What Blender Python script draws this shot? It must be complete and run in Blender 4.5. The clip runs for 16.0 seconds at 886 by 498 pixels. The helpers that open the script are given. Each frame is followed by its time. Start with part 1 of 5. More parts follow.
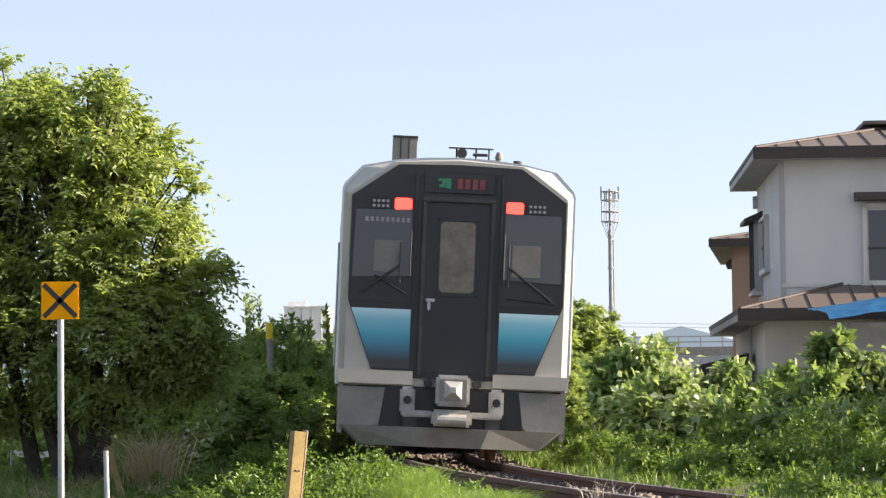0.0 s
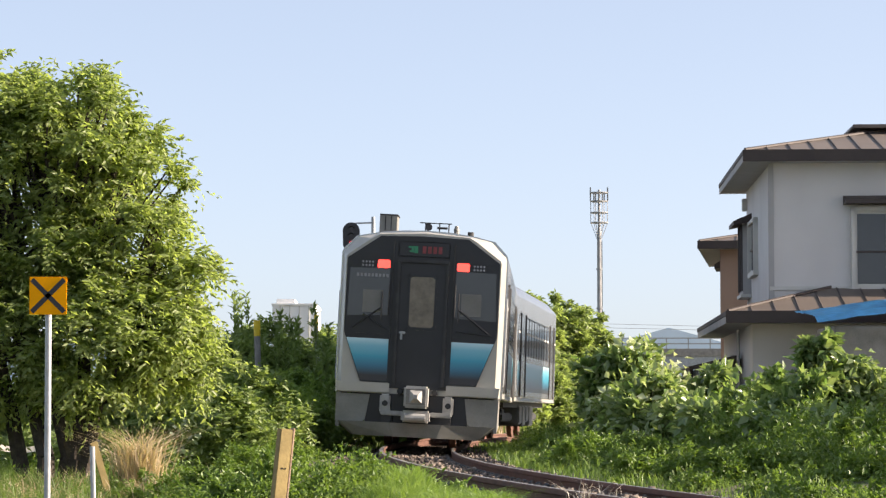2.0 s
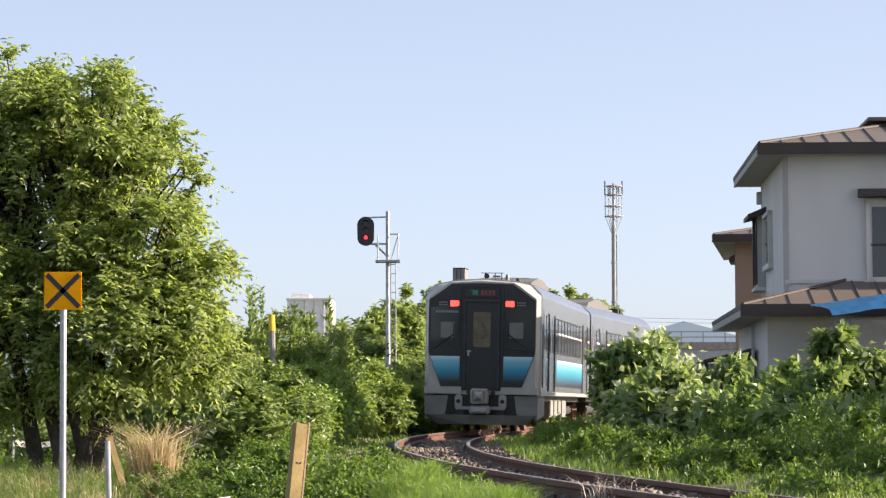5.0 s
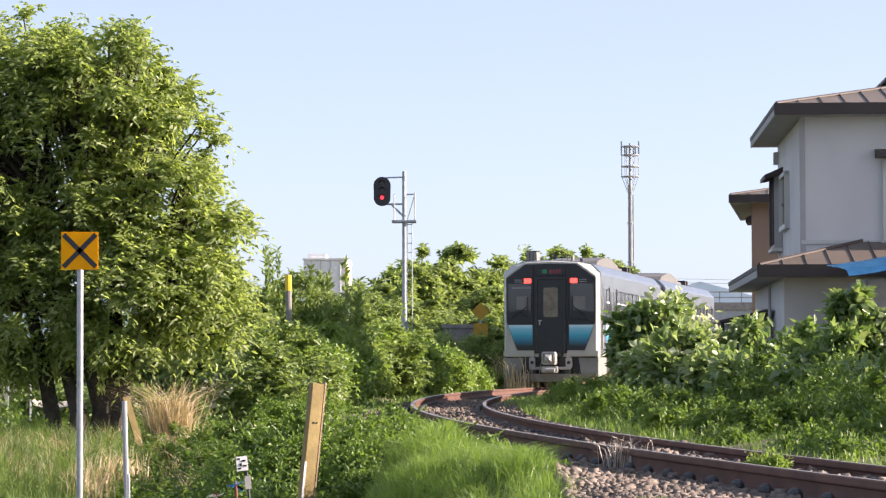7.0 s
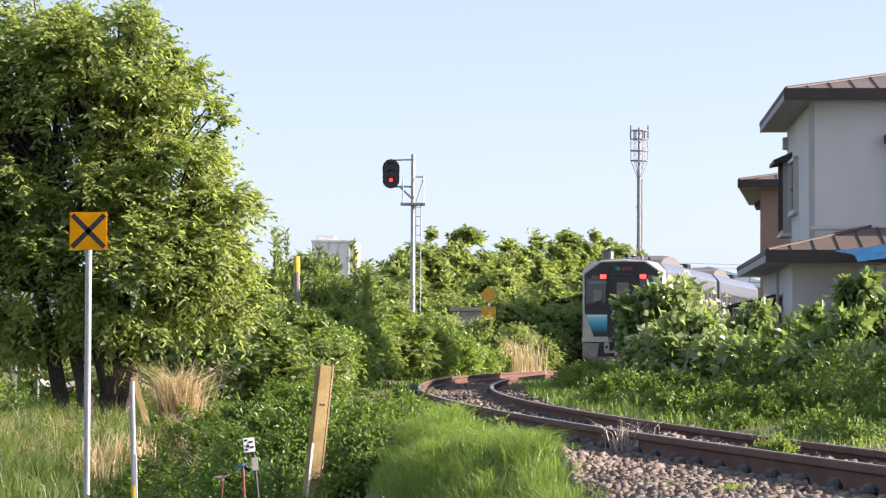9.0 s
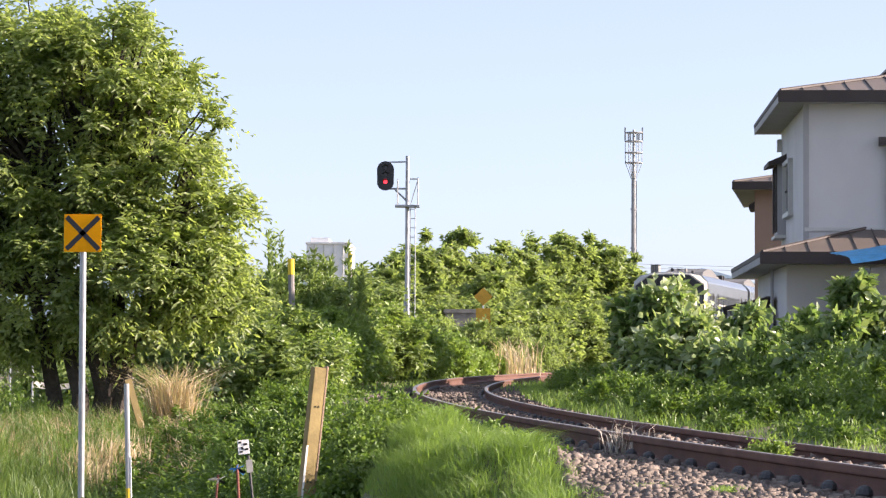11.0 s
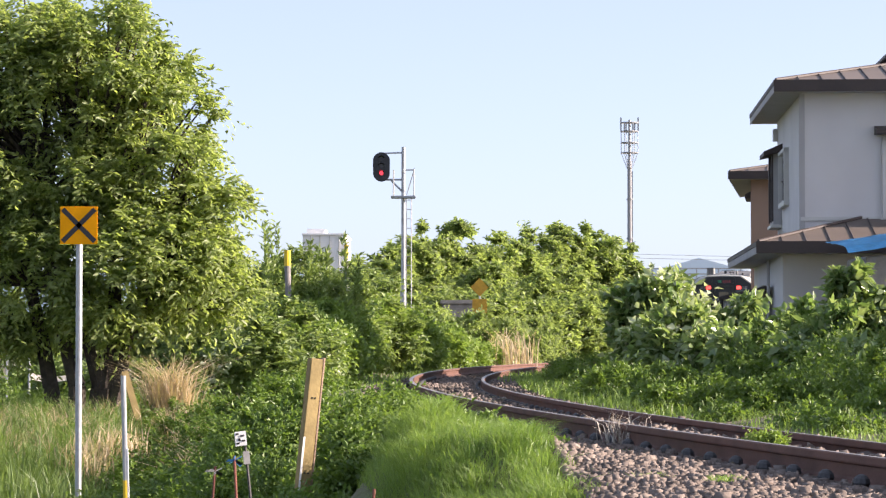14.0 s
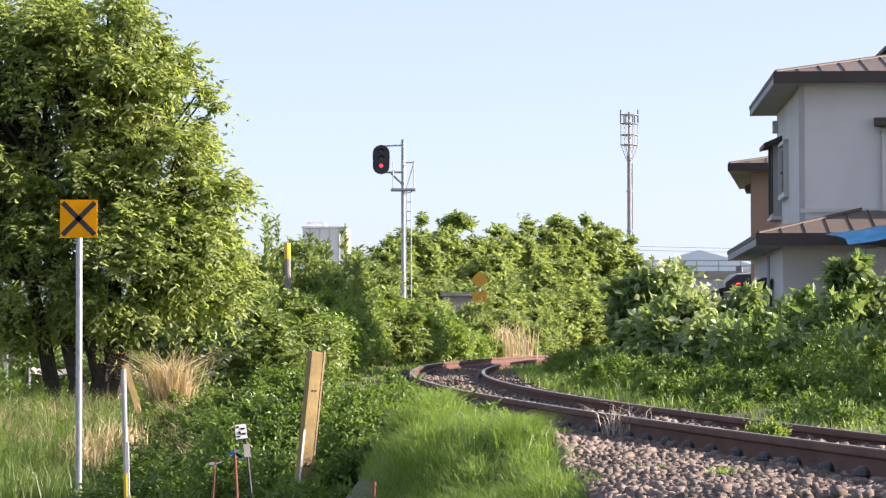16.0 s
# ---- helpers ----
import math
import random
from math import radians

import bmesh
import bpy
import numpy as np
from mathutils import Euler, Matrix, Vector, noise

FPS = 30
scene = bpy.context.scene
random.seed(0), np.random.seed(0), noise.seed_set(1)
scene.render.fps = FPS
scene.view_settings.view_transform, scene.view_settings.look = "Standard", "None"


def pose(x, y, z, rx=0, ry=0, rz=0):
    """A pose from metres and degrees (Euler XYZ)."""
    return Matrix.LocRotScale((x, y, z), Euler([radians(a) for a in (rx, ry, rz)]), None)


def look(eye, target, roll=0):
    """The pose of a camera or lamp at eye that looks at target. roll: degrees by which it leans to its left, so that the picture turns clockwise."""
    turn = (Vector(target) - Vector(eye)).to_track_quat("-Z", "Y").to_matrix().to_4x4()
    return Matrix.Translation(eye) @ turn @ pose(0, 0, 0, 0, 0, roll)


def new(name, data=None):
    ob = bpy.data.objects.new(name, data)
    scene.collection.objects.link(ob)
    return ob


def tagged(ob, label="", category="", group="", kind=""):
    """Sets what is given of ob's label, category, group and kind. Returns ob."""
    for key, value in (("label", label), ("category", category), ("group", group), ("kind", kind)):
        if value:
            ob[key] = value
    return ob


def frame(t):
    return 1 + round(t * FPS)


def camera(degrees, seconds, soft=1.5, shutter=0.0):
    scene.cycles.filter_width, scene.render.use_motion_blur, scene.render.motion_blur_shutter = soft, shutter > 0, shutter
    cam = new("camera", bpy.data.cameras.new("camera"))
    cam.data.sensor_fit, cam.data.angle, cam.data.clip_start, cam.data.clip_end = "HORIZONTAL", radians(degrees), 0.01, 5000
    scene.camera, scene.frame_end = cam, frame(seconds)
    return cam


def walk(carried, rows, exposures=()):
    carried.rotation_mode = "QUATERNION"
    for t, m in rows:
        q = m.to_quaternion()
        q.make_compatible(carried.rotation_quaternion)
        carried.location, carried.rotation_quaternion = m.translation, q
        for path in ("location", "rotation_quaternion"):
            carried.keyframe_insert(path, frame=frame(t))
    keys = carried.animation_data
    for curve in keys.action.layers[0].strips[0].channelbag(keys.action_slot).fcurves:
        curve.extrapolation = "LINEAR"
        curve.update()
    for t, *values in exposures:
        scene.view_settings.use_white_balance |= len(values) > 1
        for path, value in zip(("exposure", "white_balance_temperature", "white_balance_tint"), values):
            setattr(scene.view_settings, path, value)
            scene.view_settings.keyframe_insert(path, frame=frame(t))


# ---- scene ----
# A telephoto view from a low stand beside a single-track curve.
# World: z = 0 on the rail tops, y along the middle of the view, x to the right.
EYE = (0.0, 0.0, 0.56)
cam = camera(18.35, 16.0, soft=1.3)

# seconds, degrees to the right, degrees up, degrees of roll
AIM = [
    (0, 0.371, 3.465, -0.67), (0.5, 0.536, 3.251, -0.77), (1, 0.512, 3.164, -0.52), (1.5, 0.683, 3.243, -0.31),
    (2, 0.604, 3.447, -0.08), (2.5, 0.461, 3.557, 0.13), (3, 0.496, 3.534, 0.26), (3.5, 0.413, 3.518, 0.12),
    (4, 0.381, 3.473, -0.16), (6.5, 0.103, 2.773, -0.16), (7, -0.045, 2.494, -0.16), (7.5, -0.019, 2.349, -0.04),
    (8, -0.106, 2.27, 0.16), (8.5, -0.221, 2.214, 0.36), (9, -0.221, 2.134, 0.25), (11.5, -0.1, 2.183, 0.24),
    (12, -0.128, 2.165, 0.12), (12.5, -0.021, 2.116, -0.06), (13, 0.025, 2.11, 0.13), (13.5, -0.005, 2.042, 0.27),
    (14, -0.027, 1.986, 0.01), (14.5, -0, 1.911, 0), (15, 0.001, 1.893, -0.06), (15.5, -0.074, 1.881, -0.05),
    (16, -0.026, 1.831, -0.11),
]


def aim(right, up, roll):
    r, u = radians(right), radians(up)
    way = Vector((math.sin(r) * math.cos(u), math.cos(r) * math.cos(u), math.sin(u)))
    return look(EYE, Vector(EYE) + 10 * way, roll)


walk(cam, [(t, aim(r, u, o)) for t, r, u, o in AIM],
     exposures=[(0.0, 1.42, 7300, 17), (1.5, 1.32, 7300, 17), (3.5, 1.15, 7300, 17), (7.0, 1.37, 6950, 22), (16.0, 1.41, 6850, 23)])

# ---- sky and sun: a low sun from the right, clear pale evening sky ----
SUN_EL, SUN_AZ = 22.0, 91.0  # degrees above the horizon; from the view's middle towards the right
world = bpy.data.worlds.new("sky")
scene.world = world
world.use_nodes = True
wn = world.node_tree
wn.nodes.clear()
sky = wn.nodes.new("ShaderNodeTexSky")
sky.sky_type, sky.sun_disc = "NISHITA", False
sky.sun_elevation, sky.sun_rotation = radians(SUN_EL), radians(SUN_AZ)
sky.air_density, sky.dust_density, sky.ozone_density = 0.5, 1.2, 0.6
bg = wn.nodes.new("ShaderNodeBackground")
bg.inputs["Strength"].default_value = 0.118
wout = wn.nodes.new("ShaderNodeOutputWorld")
haze = wn.nodes.new("ShaderNodeMix")  # thin even haze over the whole sky
haze.data_type = "RGBA"
haze.inputs[0].default_value = 0.5
haze.inputs[7].default_value = (2.15, 2.75, 3.45, 1)
wn.links.new(sky.outputs[0], haze.inputs[6])
wn.links.new(haze.outputs[2], bg.inputs[0])
wn.links.new(bg.outputs[0], wout.inputs[0])
sun_data = bpy.data.lights.new("sun", "SUN")
sun_data.energy, sun_data.angle, sun_data.color = 5.0, radians(0.6), (1.0, 0.92, 0.8)
sun = new("sun", sun_data)
a, e = radians(SUN_AZ), radians(SUN_EL)
sun.matrix_world = look(Vector((0, 0, 40)) + 60 * Vector((math.sin(a) * math.cos(e), math.cos(a) * math.cos(e), math.sin(e))), (0, 0, 40))

# ---- materials ----
def mat(name, base, rough=0.7, metal=0.0, vary=0.25, scale=8.0, fine=60.0, bump=0.2, second=None, island=False,
        spec=0.5, trans=0.0, emit=None, power=0.0, coat=0.0, dist=0.01):
    """A surface with two scales of variation: wide stains and fine grain with relief."""
    m = bpy.data.materials.new(name)
    m.use_nodes = True
    nt = m.node_tree
    nt.nodes.clear()
    N, L = nt.nodes.new, nt.links.new
    out = N("ShaderNodeOutputMaterial")
    b = N("ShaderNodeBsdfPrincipled")
    tc = N("ShaderNodeTexCoord")
    n1, n2 = N("ShaderNodeTexNoise"), N("ShaderNodeTexNoise")
    n1.inputs["Scale"].default_value, n2.inputs["Scale"].default_value = scale, fine
    n1.inputs["Detail"].default_value = 4
    L(tc.outputs["Object"], n1.inputs["Vector"])
    L(tc.outputs["Object"], n2.inputs["Vector"])
    other = second or tuple(c * (1 - vary) for c in base)
    mix = N("ShaderNodeMix")
    mix.data_type = "RGBA"
    mix.inputs[6].default_value, mix.inputs[7].default_value = (*base, 1), (*other, 1)
    ramp = N("ShaderNodeMapRange")
    ramp.inputs[1].default_value, ramp.inputs[2].default_value = 0.35, 0.7
    L(n1.outputs["Fac"], ramp.inputs[0])
    fac = ramp.outputs[0]
    if island:
        geo = N("ShaderNodeNewGeometry")
        add = N("ShaderNodeMath")
        add.operation = "MULTIPLY_ADD"
        add.inputs[1].default_value = 0.6
        half = N("ShaderNodeMath")
        half.operation = "MULTIPLY"
        half.inputs[1].default_value = 0.4
        L(fac, half.inputs[0])
        L(geo.outputs["Random Per Island"], add.inputs[0])
        L(half.outputs[0], add.inputs[2])
        fac = add.outputs[0]
    L(fac, mix.inputs[0])
    grain = N("ShaderNodeMix")
    grain.data_type, grain.blend_type = "RGBA", "MULTIPLY"
    grain.inputs[0].default_value = min(1.0, vary)
    L(mix.outputs[2], grain.inputs[6])
    L(n2.outputs["Fac"], grain.inputs[7])
    gain = N("ShaderNodeMix")
    gain.data_type, gain.blend_type = "RGBA", "MULTIPLY"
    gain.inputs[0].default_value = 1.0
    k = 1 / (1 - 0.5 * min(1.0, vary))
    gain.inputs[7].default_value = (k, k, k, 1)
    L(grain.outputs[2], gain.inputs[6])
    L(gain.outputs[2], b.inputs["Base Color"])
    b.inputs["Roughness"].default_value, b.inputs["Metallic"].default_value = rough, metal
    b.inputs["Specular IOR Level"].default_value = spec
    b.inputs["Coat Weight"].default_value = coat
    if bump:
        bp = N("ShaderNodeBump")
        bp.inputs["Strength"].default_value, bp.inputs["Distance"].default_value = bump, dist
        L(n2.outputs["Fac"], bp.inputs["Height"])
        L(bp.outputs[0], b.inputs["Normal"])
    if emit:
        b.inputs["Emission Color"].default_value = (*emit, 1)
        b.inputs["Emission Strength"].default_value = power
    if trans:
        tr = N("ShaderNodeBsdfTranslucent")
        ms = N("ShaderNodeMixShader")
        ms.inputs[0].default_value = trans
        warm = N("ShaderNodeMix")
        warm.data_type, warm.blend_type = "RGBA", "MULTIPLY"
        warm.inputs[0].default_value = 1.0
        warm.inputs[7].default_value = (1.6, 1.65, 0.85, 1)
        L(gain.outputs[2], warm.inputs[6])
        L(warm.outputs[2], tr.inputs[0])
        L(b.outputs[0], ms.inputs[1])
        L(tr.outputs[0], ms.inputs[2])
        L(ms.outputs[0], out.inputs[0])
    else:
        L(b.outputs[0], out.inputs[0])
    return m


def leaf_mat(name, light, dark, trans=0.4, rough=0.45):
    return mat(name, light, rough=rough, second=dark, island=True, trans=trans, scale=0.9, fine=30, vary=0.3, bump=0, spec=0.5)


M_TREE = leaf_mat("tree_leaves", (0.31, 0.37, 0.145), (0.165, 0.22, 0.085), trans=0.55)
M_WEED = leaf_mat("weed_leaves", (0.16, 0.24, 0.055), (0.075, 0.14, 0.03))
M_VINE = leaf_mat("vine_leaves", (0.25, 0.34, 0.09), (0.12, 0.2, 0.045))
M_BROAD = leaf_mat("broad_leaves", (0.29, 0.35, 0.18), (0.085, 0.165, 0.05), rough=0.26)
M_FAR = leaf_mat("thicket_leaves", (0.25, 0.32, 0.12), (0.12, 0.18, 0.06))
M_PALE = leaf_mat("pale_leaf_undersides", (0.46, 0.5, 0.36), (0.27, 0.34, 0.18), trans=0.3, rough=0.35)
M_GRASS = leaf_mat("grass_blades", (0.24, 0.335, 0.095), (0.1, 0.185, 0.042), trans=0.45)
M_STRAW = leaf_mat("dry_grass", (0.64, 0.52, 0.38), (0.38, 0.29, 0.2), trans=0.25)
# darker copy of the grass: the field's partial shade is in its colour
M_LONG = leaf_mat("shade_darkened_long_grass", (0.19, 0.27, 0.085), (0.08, 0.135, 0.04), trans=0.4)
M_TWIG = leaf_mat("pale_dead_stalks", (0.55, 0.5, 0.42), (0.36, 0.31, 0.24), trans=0.0)
M_FARTREE = leaf_mat("distant_leaves", (0.29, 0.36, 0.155), (0.15, 0.2, 0.085), trans=0.55)
M_BARK = mat("bark", (0.07, 0.055, 0.045), rough=0.9, vary=0.5, scale=12, fine=40, bump=0.6, dist=0.02)
M_SOIL = mat("soil", (0.13, 0.11, 0.07), rough=1.0, vary=0.5, scale=0.6, fine=12, bump=0.6, second=(0.09, 0.12, 0.04), dist=0.03)
M_RUST = mat("rusty_rail_steel", (0.14, 0.064, 0.044), rough=0.8, metal=0.0, vary=0.35, scale=4, fine=70, bump=0.15)
M_RAILTOP = mat("worn_rail_steel", (0.3, 0.27, 0.24), rough=0.45, metal=0.7, vary=0.2, scale=5, fine=50, bump=0.03)
M_TIE = mat("weathered_timber", (0.12, 0.09, 0.07), rough=0.9, vary=0.5, scale=5, fine=40, bump=0.4)
M_STONE = mat("ballast_stone", (0.25, 0.2, 0.165), rough=0.9, vary=0.45, second=(0.06, 0.048, 0.042), island=True, scale=3, fine=60, bump=0.4)
M_CREAM = mat("satin_silver_cream_paint", (0.43, 0.41, 0.36), rough=0.45, metal=0.0, vary=0.1, scale=2, fine=40, bump=0.02, coat=0.3)
M_STEEL = mat("brushed_stainless_steel", (0.5, 0.5, 0.5), rough=0.27, metal=1.0, vary=0.12, scale=1.5, fine=30, bump=0.02)
M_BLACK = mat("black_paint", (0.018, 0.018, 0.022), rough=0.35, vary=0.2, scale=3, fine=30, bump=0.02)
M_DARK = mat("dark_grey_metal", (0.05, 0.05, 0.052), rough=0.6, metal=0.2, vary=0.4, scale=6, fine=50, bump=0.2)
M_SKIRT = mat("grey_painted_steel", (0.25, 0.245, 0.225), rough=0.55, vary=0.25, scale=3, fine=40, bump=0.05)
M_GREY = mat("light_grey_casting", (0.42, 0.41, 0.39), rough=0.55, vary=0.25, scale=8, fine=50, bump=0.1)
M_ROOFT = mat("grey_roof_paint", (0.13, 0.13, 0.13), rough=0.7, vary=0.2, scale=2, fine=30, bump=0.05)
M_LAMP = mat("red_tail_lamp", (0.8, 0.05, 0.05), rough=0.3, vary=0.05, bump=0, emit=(1.0, 0.06, 0.045), power=1.4)
M_LENS = mat("headlamp_lens", (0.3, 0.3, 0.32), rough=0.15, vary=0.1, bump=0)
M_GALV = mat("galvanised_steel", (0.4, 0.42, 0.44), rough=0.5, metal=0.6, vary=0.25, scale=8, fine=60, bump=0.05)
M_MAST = mat("dull_zinc_grey", (0.3, 0.31, 0.32), rough=0.7, vary=0.2, scale=2, fine=20, bump=0.05)
M_WHITE = mat("white_paint", (0.78, 0.78, 0.77), rough=0.6, vary=0.1, scale=1, fine=20, bump=0.05)
M_YELLOW = mat("orange_yellow_paint", (1.0, 0.4, 0.004), spec=0.15, rough=0.8, vary=0.12, scale=5, fine=50, bump=0.03)
# orange board paint with the shade it stands in darkened into the colour
M_BOARD = mat("shade_darkened_orange_board", (0.55, 0.31, 0.03), rough=0.6, vary=0.25, scale=6, fine=40, bump=0.05)
M_YTOP = mat("yellow_band_paint", (0.8, 0.55, 0.03), rough=0.5, vary=0.2, scale=5, fine=50, bump=0.03)
M_STUCCO = mat("pale_grey_stucco", (0.64, 0.62, 0.6), rough=0.95, vary=0.12, scale=0.7, fine=90, bump=0.25)
M_TAN = mat("tan_siding", (0.36, 0.24, 0.18), rough=0.9, vary=0.2, scale=0.8, fine=60, bump=0.2)
M_ROOF = mat("brown_sheet_roofing", (0.15, 0.12, 0.1), rough=0.6, vary=0.2, scale=0.8, fine=30, bump=0.05, metal=0.1)
M_SEAM = mat("dark_roof_seam", (0.06, 0.045, 0.04), rough=0.6, vary=0.2, bump=0.05)
M_FASCIA = mat("dark_brown_fascia", (0.05, 0.035, 0.03), rough=0.6, vary=0.25, scale=3, fine=40, bump=0.05)
M_SOFFIT = mat("grey_soffit_board", (0.4, 0.39, 0.38), rough=0.85, vary=0.12, scale=2, fine=40, bump=0.08)
M_ALU = mat("pale_window_frame", (0.55, 0.54, 0.5), rough=0.5, vary=0.1, scale=4, fine=40, bump=0.02)
M_TARP = mat("blue_plastic_sheet", (0.04, 0.28, 0.58), rough=0.45, vary=0.3, scale=6, fine=25, bump=0.3, dist=0.03)
M_CONC = mat("grey_concrete", (0.3, 0.28, 0.26), rough=0.95, vary=0.35, scale=3, fine=40, bump=0.3)
M_WOOD = mat("yellowed_timber", (0.33, 0.245, 0.1), rough=0.85, vary=0.35, scale=6, fine=60, bump=0.2)
M_WOODE = mat("pinkish_end_grain", (0.4, 0.28, 0.2), rough=0.85, vary=0.35, scale=10, fine=70, bump=0.2)


def glass(name, tint, rough=0.06):
    m = mat(name, tint, rough=rough, vary=0.1, scale=2, fine=10, bump=0, spec=0.6)
    return m


M_GLASS = glass("dark_window_glass", (0.05, 0.055, 0.06))
M_WINDSCREEN = glass("windscreen_glass", (0.055, 0.06, 0.065), 0.1)


# ---- mesh helpers ----
def mesh_of(name, verts, faces, material=None):
    me = bpy.data.meshes.new(name)
    me.from_pydata([tuple(v) for v in verts], [], faces)
    me.update()
    if material:
        me.materials.append(material)
    return me


def smooth(me, on=True):
    me.polygons.foreach_set("use_smooth", [on] * len(me.polygons))


def finish(bm, name, material):
    bmesh.ops.recalc_face_normals(bm, faces=bm.faces)
    me = bpy.data.meshes.new(name)
    bm.to_mesh(me)
    bm.free()
    for m in (material if isinstance(material, (list, tuple)) else [material]):
        me.materials.append(m)
    return me


def part(name, bm, material, parent=None, label="", at=None):
    """Links a bmesh or a mesh as one object under a thing."""
    me = bm if isinstance(bm, bpy.types.Mesh) else finish(bm, name, material)
    ob = new(name, me)
    if parent:
        ob.parent = parent
    if at is not None:
        ob.matrix_basis = at
    if label:
        ob["label"] = label
    return ob


def thing(name, label, category, m=None, group="", kind=""):
    ob = new(name)
    ob.empty_display_size = 0.2
    if m is not None:
        ob.matrix_basis = m
    return tagged(ob, label, category, group, kind)


def box(x0, x1, y0, y1, z0, z1, bevel=0.0, bm=None):
    bm = bm or bmesh.new()
    r = bmesh.ops.create_cube(bm, size=1.0)
    vs = r["verts"]
    for v in vs:
        v.co = Vector(((x0 + x1) / 2 + v.co.x * (x1 - x0), (y0 + y1) / 2 + v.co.y * (y1 - y0), (z0 + z1) / 2 + v.co.z * (z1 - z0)))
    if bevel:
        es = list({ed for v in vs for ed in v.link_edges})
        bmesh.ops.bevel(bm, geom=es, offset=bevel, segments=2, affect="EDGES", clamp_overlap=True)
    return bm


def rod(p, q, r, r2=None, n=10, bm=None):
    """A round bar from p to q."""
    bm = bm or bmesh.new()
    p, q = Vector(p), Vector(q)
    d = q - p
    m = Matrix.Translation((p + q) / 2) @ d.to_track_quat("Z", "Y").to_matrix().to_4x4()
    bmesh.ops.create_cone(bm, cap_ends=True, segments=n, radius1=r, radius2=r if r2 is None else r2, depth=d.length, matrix=m)
    return bm


def ring(radius, tube, z, n=20, k=6):
    """A closed round hoop lying level at height z."""
    bm = bmesh.new()
    vs = [[bm.verts.new(((radius + tube * math.cos(6.2832 * j / k)) * math.cos(6.2832 * i / n), (radius + tube * math.cos(6.2832 * j / k)) * math.sin(6.2832 * i / n), z + tube * math.sin(6.2832 * j / k))) for j in range(k)] for i in range(n)]
    for i in range(n):
        for j in range(k):
            bm.faces.new((vs[i][j], vs[(i + 1) % n][j], vs[(i + 1) % n][(j + 1) % k], vs[i][(j + 1) % k]))
    return bm


def prism(points, y0, y1, bm=None, axis="y"):
    """An outline in x and z, drawn out from y0 to y1."""
    bm = bm or bmesh.new()
    place = {"y": lambda u, w, d: (u, d, w), "x": lambda u, w, d: (d, u, w), "z": lambda u, w, d: (u, w, d)}[axis]
    a = [bm.verts.new(place(u, w, y0)) for u, w in points]
    b = [bm.verts.new(place(u, w, y1)) for u, w in points]
    bm.faces.new(a)
    bm.faces.new(b[::-1])
    for i in range(len(a)):
        j = (i + 1) % len(a)
        bm.faces.new((a[j], a[i], b[i], b[j]))
    return bm


# ---- the track's line: an arc to the right, a straight, then an arc to the left ----
R0, R, Y0, X0, TURN, R2 = 178.0, 210.0, 43.0, 0.06, radians(12.5), 230.0
S1 = R * TURN
S2 = S1 + 40.0


def track(s):
    """Place and heading (radians to the right) of the centre line at arc length s."""
    if s < 0:
        h = s / R0
        return X0 + R0 * (1 - math.cos(h)), Y0 + R0 * math.sin(h), h
    if s < S1:
        h = s / R
        return X0 + R * (1 - math.cos(h)), Y0 + R * math.sin(h), h
    d = min(s, S2) - S1
    x = X0 + R * (1 - math.cos(TURN)) + d * math.sin(TURN)
    y = Y0 + R * math.sin(TURN) + d * math.cos(TURN)
    h = TURN - max(0.0, s - S2) / R2
    return x + R2 * (math.cos(h) - math.cos(TURN)), y + R2 * (math.sin(TURN) - math.sin(h)), h


def cant(s):
    """Degrees by which the track leans to the right."""
    return 3.0 if s < 10 else max(0.0, 3.0 * (1 - (s - 10) / 32))


def s_of(y):
    h = (y - Y0) / R
    if h < math.sin(TURN):
        return R * math.asin(h) if h > 0 else R0 * math.asin(max(-1, h * R / R0))
    s = S1 + (y - Y0 - R * math.sin(TURN)) / math.cos(TURN)
    if s > S2:
        ys = track(S2)[1]
        s = S2 + R2 * (TURN - math.asin(max(-1, math.sin(TURN) - (y - ys) / R2)))
    return s


def beside(y, u):
    """The point at u metres to the right of the track, near depth y."""
    x, yy, h = track(s_of(y))
    return x + u * math.cos(h), yy - u * math.sin(h)


# ---- ground and track ----
def ease(v, lo, hi):
    t = max(0.0, min(1.0, (v - lo) / (hi - lo)))
    return t * t * (3 - 2 * t)


def ground_z(x, y):
    cx, cy, h = track(s_of(y)) if y > -120 else (0, 0, 0)
    u = (x - cx) * math.cos(h) if -100 < y < 400 else 99.0
    low = -1.35 + 0.75 * ease(y, 30, 37) + 0.7 * ease(y, 42, 54)
    if u < 0:
        z = -0.165 + (low + 0.165) * ease(-u, 1.4, 4.2)
    else:
        z = -0.165 + 0.14 * ease(u, 1.25, 3.0)
    for mx, my, mh, sx, sy in ((-0.12, 17.0, 0.4, 0.38, 0.75), (0.14, 15.5, 0.28, 0.55, 0.8), (-0.46, 16.1, 0.24, 0.4, 0.8)):
        z += mh * math.exp(-((x - mx) / sx) ** 2 - ((y - my) / sy) ** 2)
    z += 0.05 * noise.noise(Vector((x * 0.9, y * 0.9, 3.1))) * ease(abs(u), 1.3, 2.5)
    return z


def ground_z_fast(pts):
    return np.array([ground_z(float(a), float(b)) for a, b in pts])


def lines(parts):
    out = []
    for lo, hi, step in parts:
        out += list(np.arange(lo, hi, step))
    return out


